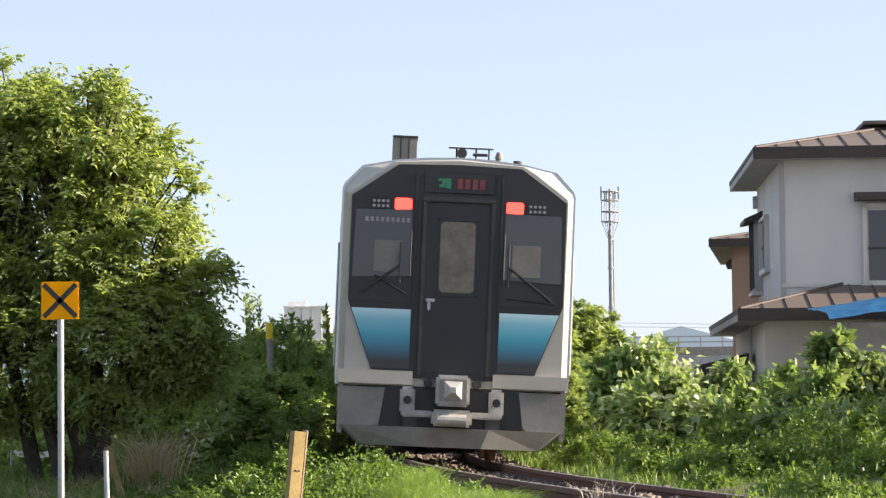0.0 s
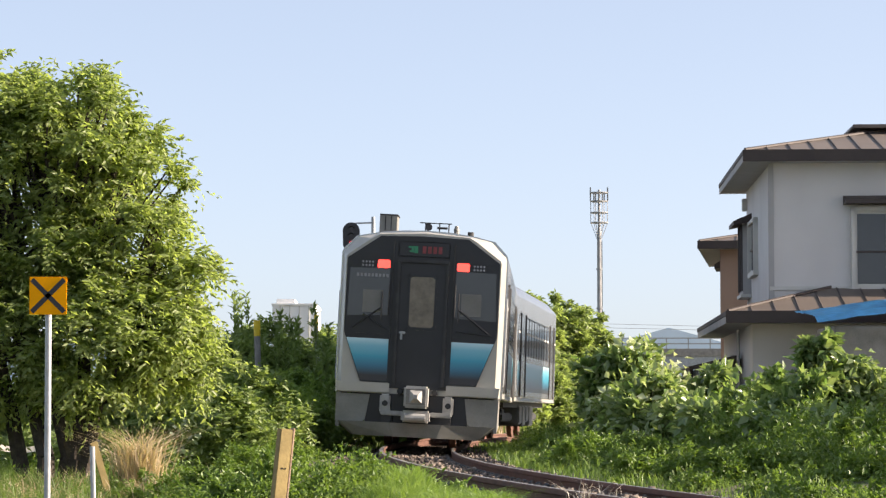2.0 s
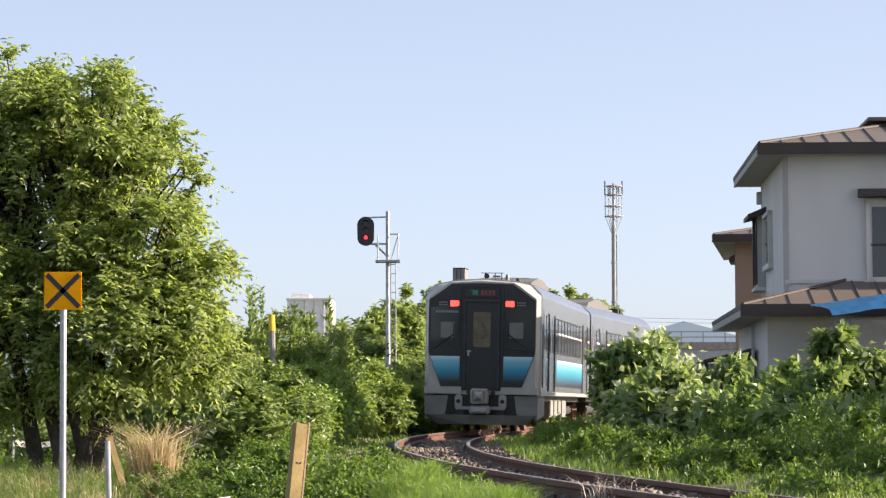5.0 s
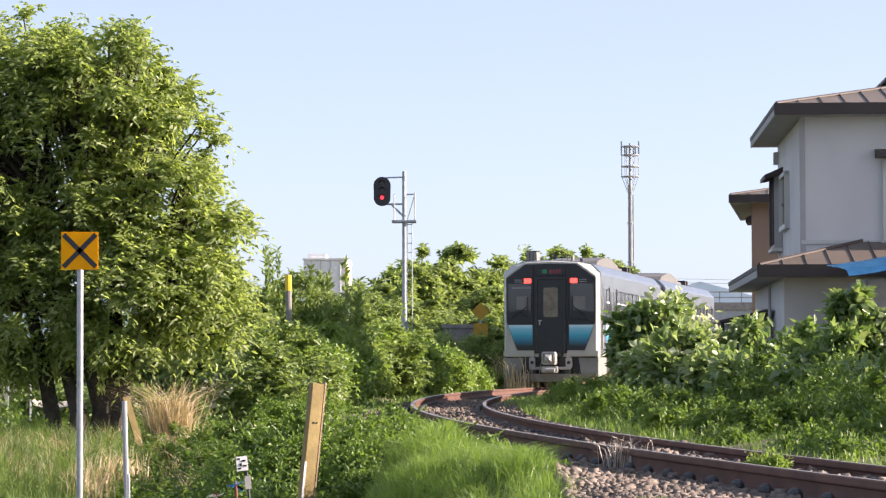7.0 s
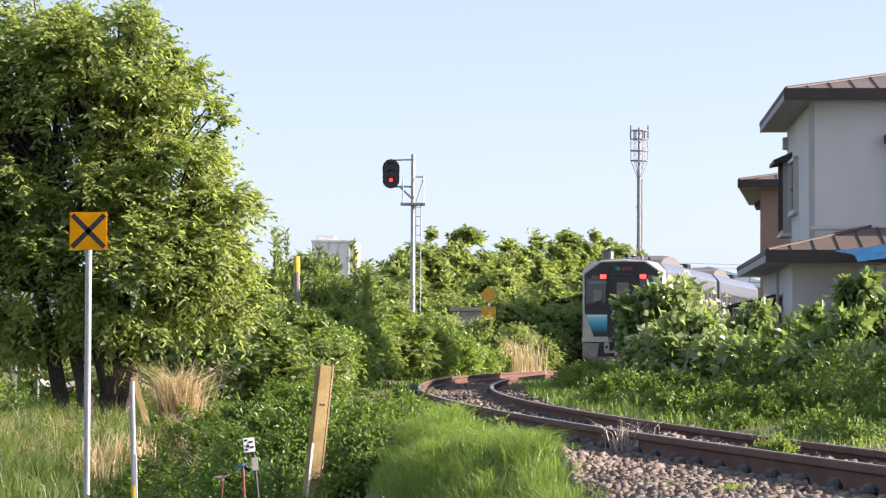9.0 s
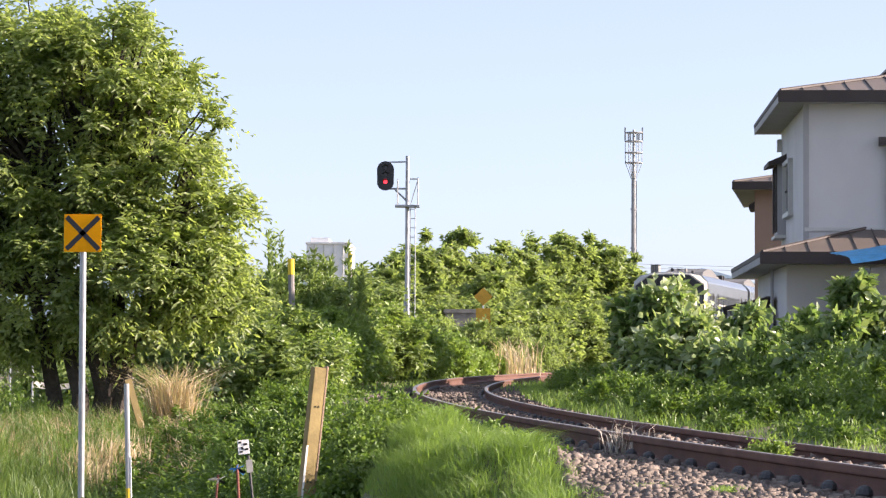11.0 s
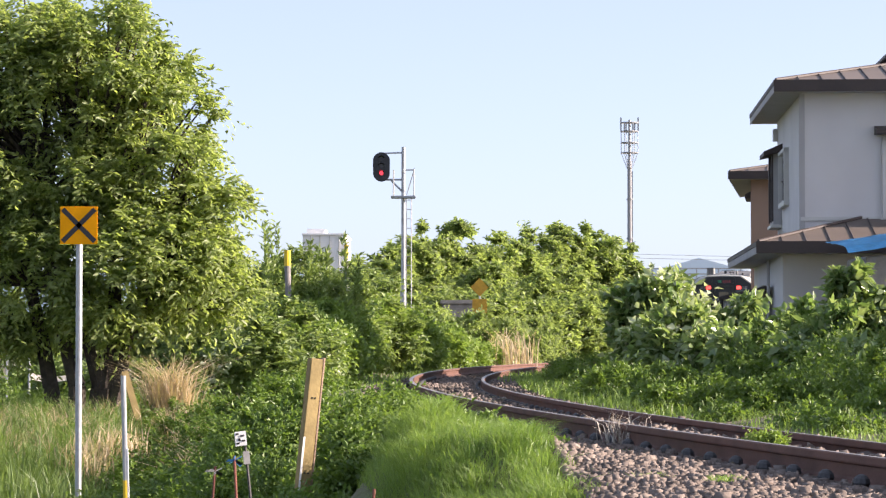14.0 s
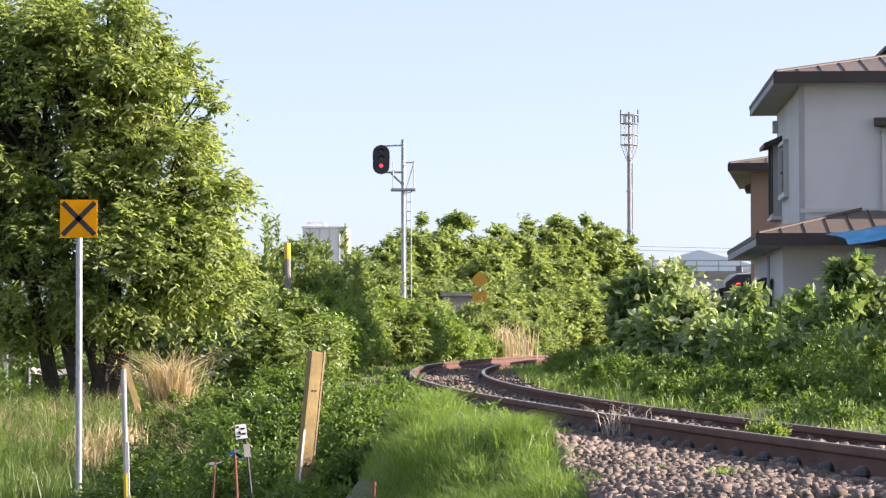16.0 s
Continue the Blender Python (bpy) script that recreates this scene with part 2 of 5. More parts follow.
gx = [-4000, -1500, -600, -250, -120, -60, -35] + lines([(-24, -8, 1.0), (-8, 8, 0.25), (8, 26, 1.0)]) + [26, 40, 70, 130, 260, 600, 1500, 4000]
gy = [-3000, -600, -120, -40, -10] + lines([(0, 10, 2), (10, 30, 0.3), (30, 90, 1.0), (90, 150, 4)]) + [150, 170, 200, 260, 350, 500, 900, 1800, 4500]
gv = [(x, y, ground_z(x, y)) for y in gy for x in gx]
nx = len(gx)
gf = [(j * nx + i, j * nx + i + 1, (j + 1) * nx + i + 1, (j + 1) * nx + i) for j in range(len(gy) - 1) for i in range(nx - 1)]
me = mesh_of("ground", gv, gf, M_SOIL)
smooth(me)
tagged(new("ground", me), "bare brown soil with sparse green growth beside a railway", "ground", kind="structure")

S_A, S_B = -38.0, 175.0
RAIL = [(-0.0635, -0.153), (0.0635, -0.153), (0.0635, -0.142), (0.014, -0.128), (0.0075, -0.11), (0.0075, -0.052),
        (0.03, -0.044), (0.0325, -0.036), (0.0325, -0.008), (0.026, -0.001), (0.0, 0.0), (-0.026, -0.001), (-0.0325, -0.008),
        (-0.0325, -0.036), (-0.03, -0.044), (-0.0075, -0.052), (-0.0075, -0.11), (-0.014, -0.128), (-0.0635, -0.142)]


def track_point(s, u, z):
    """A point u to the right and z above the canted rail plane."""
    x, y, h = track(s)
    c = radians(cant(s))
    uu, zz = u * math.cos(c) + z * math.sin(c), -u * math.sin(c) + z * math.cos(c)
    return Vector((x + uu * math.cos(h), y - uu * math.sin(h), zz))


def rail(u0):
    ss = np.arange(S_A, S_B, 1.0)
    vs, fs = [], []
    n = len(RAIL)
    for s in ss:
        vs += [track_point(s, u0 + a, b) for a, b in RAIL]
    for i in range(len(ss) - 1):
        for k in range(n):
            k2 = (k + 1) % n
            fs.append((i * n + k, i * n + k2, (i + 1) * n + k2, (i + 1) * n + k))
    me = mesh_of("rail", vs, fs)
    me.materials.append(M_RUST)
    me.materials.append(M_RAILTOP)
    for p in me.polygons:
        if p.index % n in (9, 10):
            p.material_index = 1
    return me


railway = thing("railway_track", "rusty single railway track with timber sleepers, curving away", "railway track", kind="structure")
part("rail", rail(-0.566), None, railway, "rusty brown steel rail with a worn bright top")
part("rail", rail(0.566), None, railway, "rusty brown steel rail with a worn bright top")
tie = finish(box(-1.05, 1.05, -0.1, 0.1, -0.3, -0.156, 0.012), "sleeper", M_TIE)
plate = finish(box(-0.17, 0.17, -0.08, 0.08, -0.156, -0.14, 0.004), "tie_plate", M_RUST)
bm = bmesh.new()
bmesh.ops.create_uvsphere(bm, u_segments=10, v_segments=6, radius=0.05, matrix=Matrix.Translation((0, 0, -0.125)) @ Matrix.Diagonal((0.8, 1.3, 0.85, 1)))
clip = finish(bm, "rail_clip", M_DARK)
for i, s in enumerate(np.arange(-34, 60, 0.55)):
    x, y, h = track(s)
    m = Matrix.Translation((x, y, 0)) @ pose(0, 0, 0, 0, 0, -math.degrees(h)) @ pose(0, 0, 0, 0, cant(s), random.uniform(-1, 1))
    sl = part("sleeper", tie, None, railway, at=m)
    if s < 10:
        for u0 in (-0.655, -0.475, 0.475, 0.655):
            part("rail_clip", clip, None, sl, at=pose(u0, 0, 0))
        for u0 in (-0.566, 0.566):
            part("tie_plate", plate, None, sl, at=pose(u0, 0, 0))


# ---- loose stones: rough eight-cornered lumps joined into one bed ----
CUBE = np.array([(-1, -1, -1), (1, -1, -1), (1, 1, -1), (-1, 1, -1), (-1, -1, 1), (1, -1, 1), (1, 1, 1), (-1, 1, 1)], float)
CUBE_F = np.array([(0, 3, 2, 1), (4, 5, 6, 7), (0, 1, 5, 4), (1, 2, 6, 5), (2, 3, 7, 6), (3, 0, 4, 7)])


def bulk(name, V, F, material, kind="stuff", label="", category="", smooth_on=False):
    """One mesh from arrays of corners and equal-sided faces."""
    me = bpy.data.meshes.new(name)
    k = F.shape[1]
    me.vertices.add(len(V))
    me.vertices.foreach_set("co", np.asarray(V, np.float32).ravel())
    me.loops.add(F.size)
    me.loops.foreach_set("vertex_index", F.astype(np.int32).ravel())
    me.polygons.add(len(F))
    me.polygons.foreach_set("loop_start", np.arange(0, F.size, k, dtype=np.int32))
    me.polygons.foreach_set("loop_total", np.full(len(F), k, np.int32))
    if smooth_on:
        me.polygons.foreach_set("use_smooth", np.ones(len(F), bool))
    me.materials.append(material)
    me.update(calc_edges=True)
    me.validate()
    return me


def stones(n, y0, y1, u0, u1, size, rng, lift=0.0):
    y = rng.uniform(y0, y1, n)
    u = rng.uniform(u0, u1, n)
    keep = (np.abs(np.abs(u) - 0.566) > 0.075) & (u > -1.42 - 0.12 * np.maximum(0, 17 - y))
    y, u = y[keep], u[keep]
    P = np.zeros((len(y), 3))
    for i in range(len(y)):
        P[i, :2] = beside(float(y[i]), float(u[i]))
        P[i, 2] = ground_z(P[i, 0], P[i, 1]) + rng.uniform(-0.01, 0.035) + lift
    r = rng.uniform(0.55, 1.25, (len(y), 1, 1)) * size * rng.uniform(0.5, 1.3, (len(y), 1, 3))
    C = CUBE[None] * rng.uniform(0.4, 1.15, (len(y), 8, 3)) * 0.5 * r
    a, b = rng.uniform(0, 6.28, len(y)), rng.uniform(-0.7, 0.7, len(y))
    ca, sa, cb, sb = np.cos(a), np.sin(a), np.cos(b), np.sin(b)
    Z = np.zeros_like(a)
    Rm = np.stack([np.stack([ca, -sa * cb, sa * sb], -1), np.stack([sa, ca * cb, -ca * sb], -1), np.stack([Z, sb, cb], -1)], 1)
    V = np.einsum("nij,nkj->nki", Rm, C) + P[:, None]
    F = CUBE_F[None] + 8 * np.arange(len(y))[:, None, None]
    return V.reshape(-1, 3), F.reshape(-1, 4)


rng = np.random.default_rng(5)
V1, F1 = stones(19000, 10.5, 24, -1.9, 1.3, 0.048, rng)
V4, F4 = stones(26000, 12.0, 19, -2.0, -0.62, 0.045, rng, 0.015)
V2, F2 = stones(8000, 24, 58, -1.3, 1.2, 0.05, rng)
V3, F3 = stones(6000, 10.5, 24, -1.15, 1.0, 0.052, rng, 0.03)
VF, n0 = [], 0
for v, f in ((V1, F1), (V2, F2), (V3, F3), (V4, F4)):
    VF.append((v, f + n0))
    n0 += len(v)
V, F = np.concatenate([v for v, _ in VF]), np.concatenate([f for _, f in VF])
tagged(new("ballast", bulk("ballast", V, F, M_STONE)), "loose brown and grey crushed stone ballast along the rails", "ballast", kind="stuff")


# ---- the railcars: near end at local y = -7, rail tops at z = 0 ----
HALF = 7.0
def livery():
    """Body-end paint: a band that fades from pale cyan over blue to black, by height."""
    m = mat("blue_fading_band", (0.03, 0.3, 0.5), rough=0.3, vary=0.08, bump=0, coat=0.3)
    nt = m.node_tree
    b = next(n for n in nt.nodes if n.type == "BSDF_PRINCIPLED")
    tc, sep, mr, ramp = (nt.nodes.new(k) for k in ("ShaderNodeTexCoord", "ShaderNodeSeparateXYZ", "ShaderNodeMapRange", "ShaderNodeValToRGB"))
    mr.inputs[1].default_value, mr.inputs[2].default_value = 1.05, 1.8
    nt.links.new(tc.outputs["Object"], sep.inputs[0])
    nt.links.new(sep.outputs["Z"], mr.inputs[0])
    nt.links.new(mr.outputs[0], ramp.inputs[0])
    els = ramp.color_ramp.elements
    els[0].position, els[0].color = 0.18, (0.018, 0.018, 0.024, 1)
    els[1].position, els[1].color = 0.98, (0.45, 0.68, 0.76, 1)
    for p, c in ((0.38, (0.012, 0.14, 0.23, 1)), (0.6, (0.018, 0.31, 0.45, 1)), (0.84, (0.16, 0.47, 0.59, 1))):
        el = els.new(p)
        el.color = c
    nt.links.new(ramp.outputs[0], b.inputs["Base Color"])
    return m


M_BAND = livery()
M_BLIND = mat("pale_drawn_blind", (0.2, 0.195, 0.18), rough=0.8, vary=0.2, scale=4, fine=30, bump=0.05)
# door pane: its warm reflection is put into the base colour
M_AMBER = mat("pane_painted_reflection", (0.17, 0.14, 0.1), rough=0.15, vary=0.35, scale=6, fine=20, bump=0)
M_GREENLED = mat("green_display_glyphs", (0.02, 0.13, 0.08), rough=0.5, bump=0, emit=(0.05, 0.75, 0.4), power=0.03)
M_REDLED = mat("red_display_glyphs", (0.13, 0.03, 0.035), rough=0.5, bump=0, emit=(0.8, 0.1, 0.12), power=0.02)
M_LETTER = mat("pale_lettering", (0.26, 0.26, 0.27), rough=0.5, bump=0, vary=0.1)

# half outline of the body: sill, side, eaves, shoulder, roof
SIDE = [(1.41, 0.88), (1.415, 1.0), (1.415, 3.25), (1.39, 3.32), (1.18, 3.54), (0.8, 3.62), (0.4, 3.665), (0.0, 3.68)]


def outline():
    right = SIDE
    left = [(-x, z) for x, z in reversed(SIDE[:-1])]
    return right + left


def railcar(m, tail):
    car = thing("railcar", "silver diesel railcar with black end and blue fading band" if tail else "silver diesel railcar with blue band coupled ahead", "train", m)
    # shell with slanted ends
    bm = bmesh.new()
    o = outline()
    rings = []
    for y in (0.3 - HALF, 0.5 - HALF, HALF - 0.4, HALF - 0.05):
        k = 0.995 if abs(y) > HALF - 0.1 else 1.0
        rings.append([bm.verts.new((x * k, y, 0.88 + (z - 0.88) * (0.998 if k < 1 else 1))) for x, z in o])
    n = len(o)
    for r0, r1 in zip(rings, rings[1:]):
        for i in range(n):
            bm.faces.new((r0[i], r0[(i + 1) % n], r1[(i + 1) % n], r1[i]))
    bm.faces.new(rings[0])
    bm.faces.new(rings[-1])
    body = part("body", bm, [M_STEEL], car, "brushed silver car body")
    # roof skin, slightly proud, grey
    rp = [(x, z + 0.006) for x, z in outline() if z > 3.5]
    part("roof", prism(rp + [(-1.1, 3.5), (1.1, 3.5)], 0.45 - HALF, HALF - 0.45), M_ROOFT, car)
    Y = 0.05 - HALF
    # pale paint surround of the end
    e0 = [(1.4, 0.885), (1.405, 3.24), (1.38, 3.31), (1.17, 3.53), (0.8, 3.61), (0.0, 3.665)]
    e0 = e0 + [(-x, z) for x, z in reversed(e0[:-1])]
    if tail:
        f0 = [(1.3, 0.885), (1.31, 3.16), (1.295, 3.2), (0.9, 3.49), (0.76, 3.57), (0.0, 3.61)]
        f0 = f0 + [(-x, z) for x, z in reversed(f0[:-1])]
        bm = bmesh.new()
        fr = [bm.verts.new((x, Y - 0.05, z)) for x, z in f0]
        bk = [bm.verts.new((x, Y + 0.3, z)) for x, z in e0]
        bm.faces.new(fr)
        bm.faces.new(bk[::-1])
        for i in range(len(fr)):
            j = (i + 1) % len(fr)
            bm.faces.new((fr[j], fr[i], bk[i], bk[j]))
        part("end_surround", bm, M_CREAM, car, "pale silver-cream painted end surround")
        mask = [(0.98, 1.07), (1.29, 1.9), (1.29, 3.15), (0.74, 3.54), (0.0, 3.56)]
        mask = [(0.0, 0.98)] + [(0.5, 0.98), (0.5, 1.07)] + mask[:-1] + [(0.0, 3.56)]
        mask = mask + [(-x, z) for x, z in reversed(mask[1:-1])]
        em = part("end_mask", prism(mask, Y - 0.075, Y + 0.2), M_BLACK, car, "glossy black front mask")
        for s in (-1, 1):
            bm = prism([(s * x, z) for x, z in ((0.53, 1.09), (0.975, 1.09), (1.245, 1.8), (0.53, 1.8))], Y - 0.082, Y)
            part("colour_band", bm, M_BAND, em, "blue band fading down to black")
            bm = prism([(s * x, z) for x, z in ((0.56, 2.2), (1.255, 2.17), (1.235, 2.98), (0.56, 3.0))], Y - 0.086, Y)
            w = part("windscreen", bm, M_WINDSCREEN, em, "dark windscreen")
            part("window_surround", prism([(s * x, z) for x, z in ((0.54, 1.88), (1.275, 1.88), (1.265, 2.15), (0.54, 2.15))], Y - 0.084, Y), M_BLACK, w)
            bm = prism([(s * x, z) for x, z in ((0.66, 2.24), (1.0, 2.24), (1.0, 2.62), (0.66, 2.62))], Y - 0.089, Y - 0.08)
            part("blind", bm, M_BLIND, w, "pale blind behind the glass")
            # wiper: arm, link and blade
            bm = rod((s * 0.6, Y - 0.12, 1.98), (s * 0.98, Y - 0.115, 2.2) if s < 0 else (s * 1.2, Y - 0.115, 1.93), 0.012, n=6)
            if s < 0:
                rod((-0.68, Y - 0.115, 2.12), (-0.68, Y - 0.115, 2.6), 0.014, n=6, bm=bm)
                rod((-1.15, Y - 0.12, 1.98), (-0.68, Y - 0.12, 2.33), 0.014, n=6, bm=bm)
            else:
                rod((0.62, Y - 0.115, 2.12), (0.62, Y - 0.115, 2.62), 0.014, n=6, bm=bm)
                rod((0.62, Y - 0.12, 2.35), (1.15, Y - 0.12, 1.95), 0.016, n=6, bm=bm)
            part("wiper", bm, M_BLACK, em, "black windscreen wiper")
            part("tail_lamp", box(s * 0.67 - 0.105, s * 0.67 + 0.105, Y - 0.1, Y - 0.05, 2.99, 3.135, 0.015), M_LAMP, em, "glowing red tail lamp")
            hc = part("headlamp_cluster", box(s * 0.94 - 0.13, s * 0.94 + 0.13, Y - 0.085, Y - 0.05, 2.99, 3.13, 0.01), M_BLACK, em)
            for i in range(4):
                for j in range(2):
                    x = s * 0.94 + (i - 1.5) * 0.055
                    z = 3.06 + (j - 0.5) * 0.06
                    part("headlamp", rod((x, Y - 0.098, z), (x, Y - 0.08, z), 0.019, n=8), M_LENS, hc)
            part("rain_rail", box(s * 0.515 - 0.012, s * 0.515 + 0.012, Y - 0.11, Y - 0.05, 1.75, 3.46, 0.004), M_DARK, em)
            part("grab_rail", rod((s * 0.56, Y - 0.13, 2.2), (s * 0.56, Y - 0.13, 2.75), 0.01, n=6), M_DARK, em)
            part("sill_lip", prism([(s * x, z) for x, z in ((0.48, 0.9), (1.36, 0.9), (1.38, 1.06), (0.48, 1.06))], Y - 0.13, Y), M_CREAM, car)
        # door panel between the windscreens
        gd = part("end_door", prism([(-0.38, 1.06), (0.38, 1.06), (0.38, 3.0), (0.3, 3.09), (-0.3, 3.09), (-0.38, 3.0)], Y - 0.09, Y), M_BLACK, car, "black gangway door with a window")
        for x0, x1, z0, z1 in ((-0.44, -0.38, 1.02, 3.12), (0.38, 0.44, 1.02, 3.12), (-0.44, 0.44, 3.1, 3.16)):
            part("door_frame", box(x0, x1, Y - 0.13, Y - 0.05, z0, z1, 0.012), M_DARK, gd)
        part("door_window", prism([(-0.21, 2.06), (-0.17, 2.02), (0.17, 2.02), (0.21, 2.06), (0.21, 2.83), (0.17, 2.87), (-0.17, 2.87), (-0.21, 2.83)], Y - 0.094, Y - 0.05), M_AMBER, gd, "glossy door pane with a warm reflection painted in")
        for x0, x1, z0, z1 in ((-0.25, -0.213, 1.97, 2.92), (0.213, 0.25, 1.97, 2.92), (-0.25, 0.25, 2.875, 2.92), (-0.25, 0.25, 1.97, 2.015)):
            part("pane_seal", box(x0, x1, Y - 0.102, Y - 0.05, z0, z1, 0.008), M_BLACK, gd)
        part("door_handle", box(-0.36, -0.25, Y - 0.13, Y - 0.08, 1.9, 1.94, 0.01), M_GALV, gd, "steel door handle")
        part("door_handle", box(-0.34, -0.3, Y - 0.12, Y - 0.08, 1.8, 1.94, 0.01), M_GALV, gd, "steel door handle")
        ds = part("destination_display", box(-0.44, 0.44, Y - 0.095, Y - 0.05, 3.2, 3.47, 0.02), M_BLACK, car, "dark display with green and red glyphs")
        for i, (x, z, w, h) in enumerate(((-0.2, 3.37, 0.07, 0.03), (-0.14, 3.33, 0.03, 0.12), (-0.2, 3.3, 0.05, 0.03), (-0.2, 3.33, 0.02, 0.1))):
            part("glyph_bar", box(x - w, x + w, Y - 0.1, Y - 0.094, z - h / 2, z + h / 2), M_GREENLED, ds)
        for x in (0.0, 0.09, 0.18, 0.27):
            part("glyph_bar", box(x - 0.03, x + 0.03, Y - 0.1, Y - 0.094, 3.27, 3.39), M_REDLED, ds)
        for i in range(9):
            x = -1.12 + i * 0.062
            part("lettering_bar", box(x, x + 0.04, Y - 0.092, Y - 0.08, 2.84, 2.895), M_LETTER, em)
        # coupler, draft gear and brackets
        cp = part("coupler", box(-0.2, 0.2, Y - 0.55, Y - 0.1, 0.66, 1.03, 0.03), M_GREY, car, "pale grey box-shaped tight-lock coupler")
        part("coupler_face", prism([(-0.16, 0.72), (0.16, 0.72), (0.16, 0.98), (-0.16, 0.98)], Y - 0.57, Y - 0.5), M_CONC, cp)
        bm = bmesh.new()
        bmesh.ops.create_cone(bm, cap_ends=True, segments=4, radius1=0.16, radius2=0.05, depth=0.1, matrix=Matrix.Translation((0, Y - 0.61, 0.85)) @ pose(0, 0, 0, 90, 45, 0))
        part("coupler_cone", bm, M_GREY, cp)
        part("coupler_box", box(-0.24, 0.24, Y - 0.45, Y - 0.1, 0.42, 0.62, 0.03), M_GREY, cp)
        part("coupler_drum", rod((-0.17, Y - 0.47, 0.5), (0.17, Y - 0.47, 0.5), 0.07, n=12), M_GREY, cp)
        for s in (-1, 1):
            b = part("bracket", box(min(s * 0.44, s * 0.62), max(s * 0.44, s * 0.62), Y - 0.2, Y - 0.05, 0.55, 0.88, 0.03), M_GREY, car)
            part("bracket_arm", box(min(s * 0.22, s * 0.6), max(s * 0.22, s * 0.6), Y - 0.25, Y - 0.1, 0.52, 0.6, 0.02), M_GREY, b)
            part("bracket_foot", box(min(s * 0.4, s * 0.58), max(s * 0.4, s * 0.58), Y - 0.22, Y - 0.1, 0.38, 0.54, 0.02), M_DARK, b)
            part("bracket_eye", rod((s * 0.53, Y - 0.22, 0.72), (s * 0.53, Y - 0.19, 0.72), 0.05, n=10), M_BLACK, b)
            part("hose_cock", box(min(s * 0.24, s * 0.34), max(s * 0.24, s * 0.34), Y - 0.2, Y - 0.05, 0.88, 0.98, 0.02), M_DARK, car)
        # solid black block stands in for the shaded recess behind the coupler
        part("recess_shade_block", box(-0.86, 0.86, Y - 0.03, Y + 0.3, 0.37, 1.0), M_BLACK, car)
        # skirt: two wing plates and a plough strip beneath
        for s in (-1, 1):
            bm = prism([(s * x, z) for x, z in ((0.86, 0.44), (0.94, 0.37), (1.36, 0.37), (1.37, 0.86), (0.8, 0.86))], Y - 0.06, Y + 0.1)
            sk = part("skirt", bm, M_SKIRT, car, "grey steel end skirt")
            part("skirt_side", prism([(Y - 0.05, 0.3), (Y + 1.6, 0.4), (Y + 1.6, 0.9), (Y - 0.05, 0.9)], s * 1.3, s * 1.36, axis="x"), M_SKIRT, sk)
        bm = bmesh.new()
        q = [(-1.36, 0.4, Y - 0.02), (-1.3, 0.33, Y - 0.1), (-0.45, 0.2, Y - 0.3), (0.45, 0.2, Y - 0.3), (1.3, 0.33, Y - 0.1), (1.36, 0.4, Y - 0.02)]
        top = [bm.verts.new((x, y, 0.4)) for x, z, y in q]
        bot = [bm.verts.new((x * 0.8, y + 0.05, 0.17)) for x, z, y in q]
        tb = [bm.verts.new((x * 0.98, y + 0.12, 0.4)) for x, z, y in q]
        bb = [bm.verts.new((x * 0.78, y + 0.14, 0.17)) for x, z, y in q]
        for i in range(5):
            bm.faces.new((top[i], top[i + 1], bot[i + 1], bot[i]))
            bm.faces.new((tb[i], tb[i + 1], top[i + 1], top[i]))
            bm.faces.new((bb[i], bb[i + 1], tb[i + 1], tb[i]))
            bm.faces.new((bot[i], bot[i + 1], bb[i + 1], bb[i]))
        part("plough", bm, M_SKIRT, car, "grey sheet-steel plough along the foot")
    # sides: band, windows, doors
    for s in (-1, 1):
        sx = lambda a, b: (min(s * a, s * b), max(s * a, s * b))
        a0, a1 = sx(1.405, 1.419)
        part("side_band", box(a0, a1, 0.7 - HALF, HALF - 0.7, 1.12, 1.8), M_BAND, car, "blue band fading down along the side")
        a0, a1 = sx(1.405, 1.418)
        sill = part("side_sill", box(a0, a1, 0.5 - HALF, HALF - 0.5, 0.9, 0.98), M_CREAM, car)
        for y0, y1 in ((-6.4, -5.8),):
            d = part("cab_door", box(*sx(1.405, 1.423), y0, y1, 1.0, 2.98, 0.0), M_STEEL, car)
            part("pane", box(*sx(1.41, 1.427), y0 + 0.12, y1 - 0.12, 2.0, 2.85), M_GLASS, d)
            part("hand_rail", rod((s * 1.43, y0 - 0.1, 1.1), (s * 1.43, y0 - 0.1, 2.6), 0.016, n=6), M_GALV, d)
        for yc in (-4.4, 5.2):
            d = part("passenger_door", box(*sx(1.405, 1.422), yc - 0.65, yc + 0.65, 1.0, 2.95, 0.0), M_STEEL, car)
            for k in (-1, 1):
                part("pane", box(*sx(1.41, 1.426), yc + k * 0.33 - 0.2, yc + k * 0.33 + 0.2, 1.95, 2.8), M_GLASS, d)
                part("hand_rail", rod((s * 1.43, yc + k * 0.72, 1.0), (s * 1.43, yc + k * 0.72, 2.9), 0.02, n=6), M_DARK, d)
        for yc in (-5.4, -3.2, -2.35, -1.5, -0.65, 0.2, 1.05, 1.9, 2.75, 3.7, 6.3):
            w = part("side_window", box(*sx(1.405, 1.424), yc - 0.34, yc + 0.34, 1.95, 2.85), M_BLACK, car)
            part("pane", box(*sx(1.41, 1.428), yc - 0.3, yc + 0.3, 2.0, 2.8), M_GLASS, w)
            part("window_bar", box(*sx(1.41, 1.431), yc - 0.31, yc + 0.31, 2.44, 2.49), M_ALU, w)
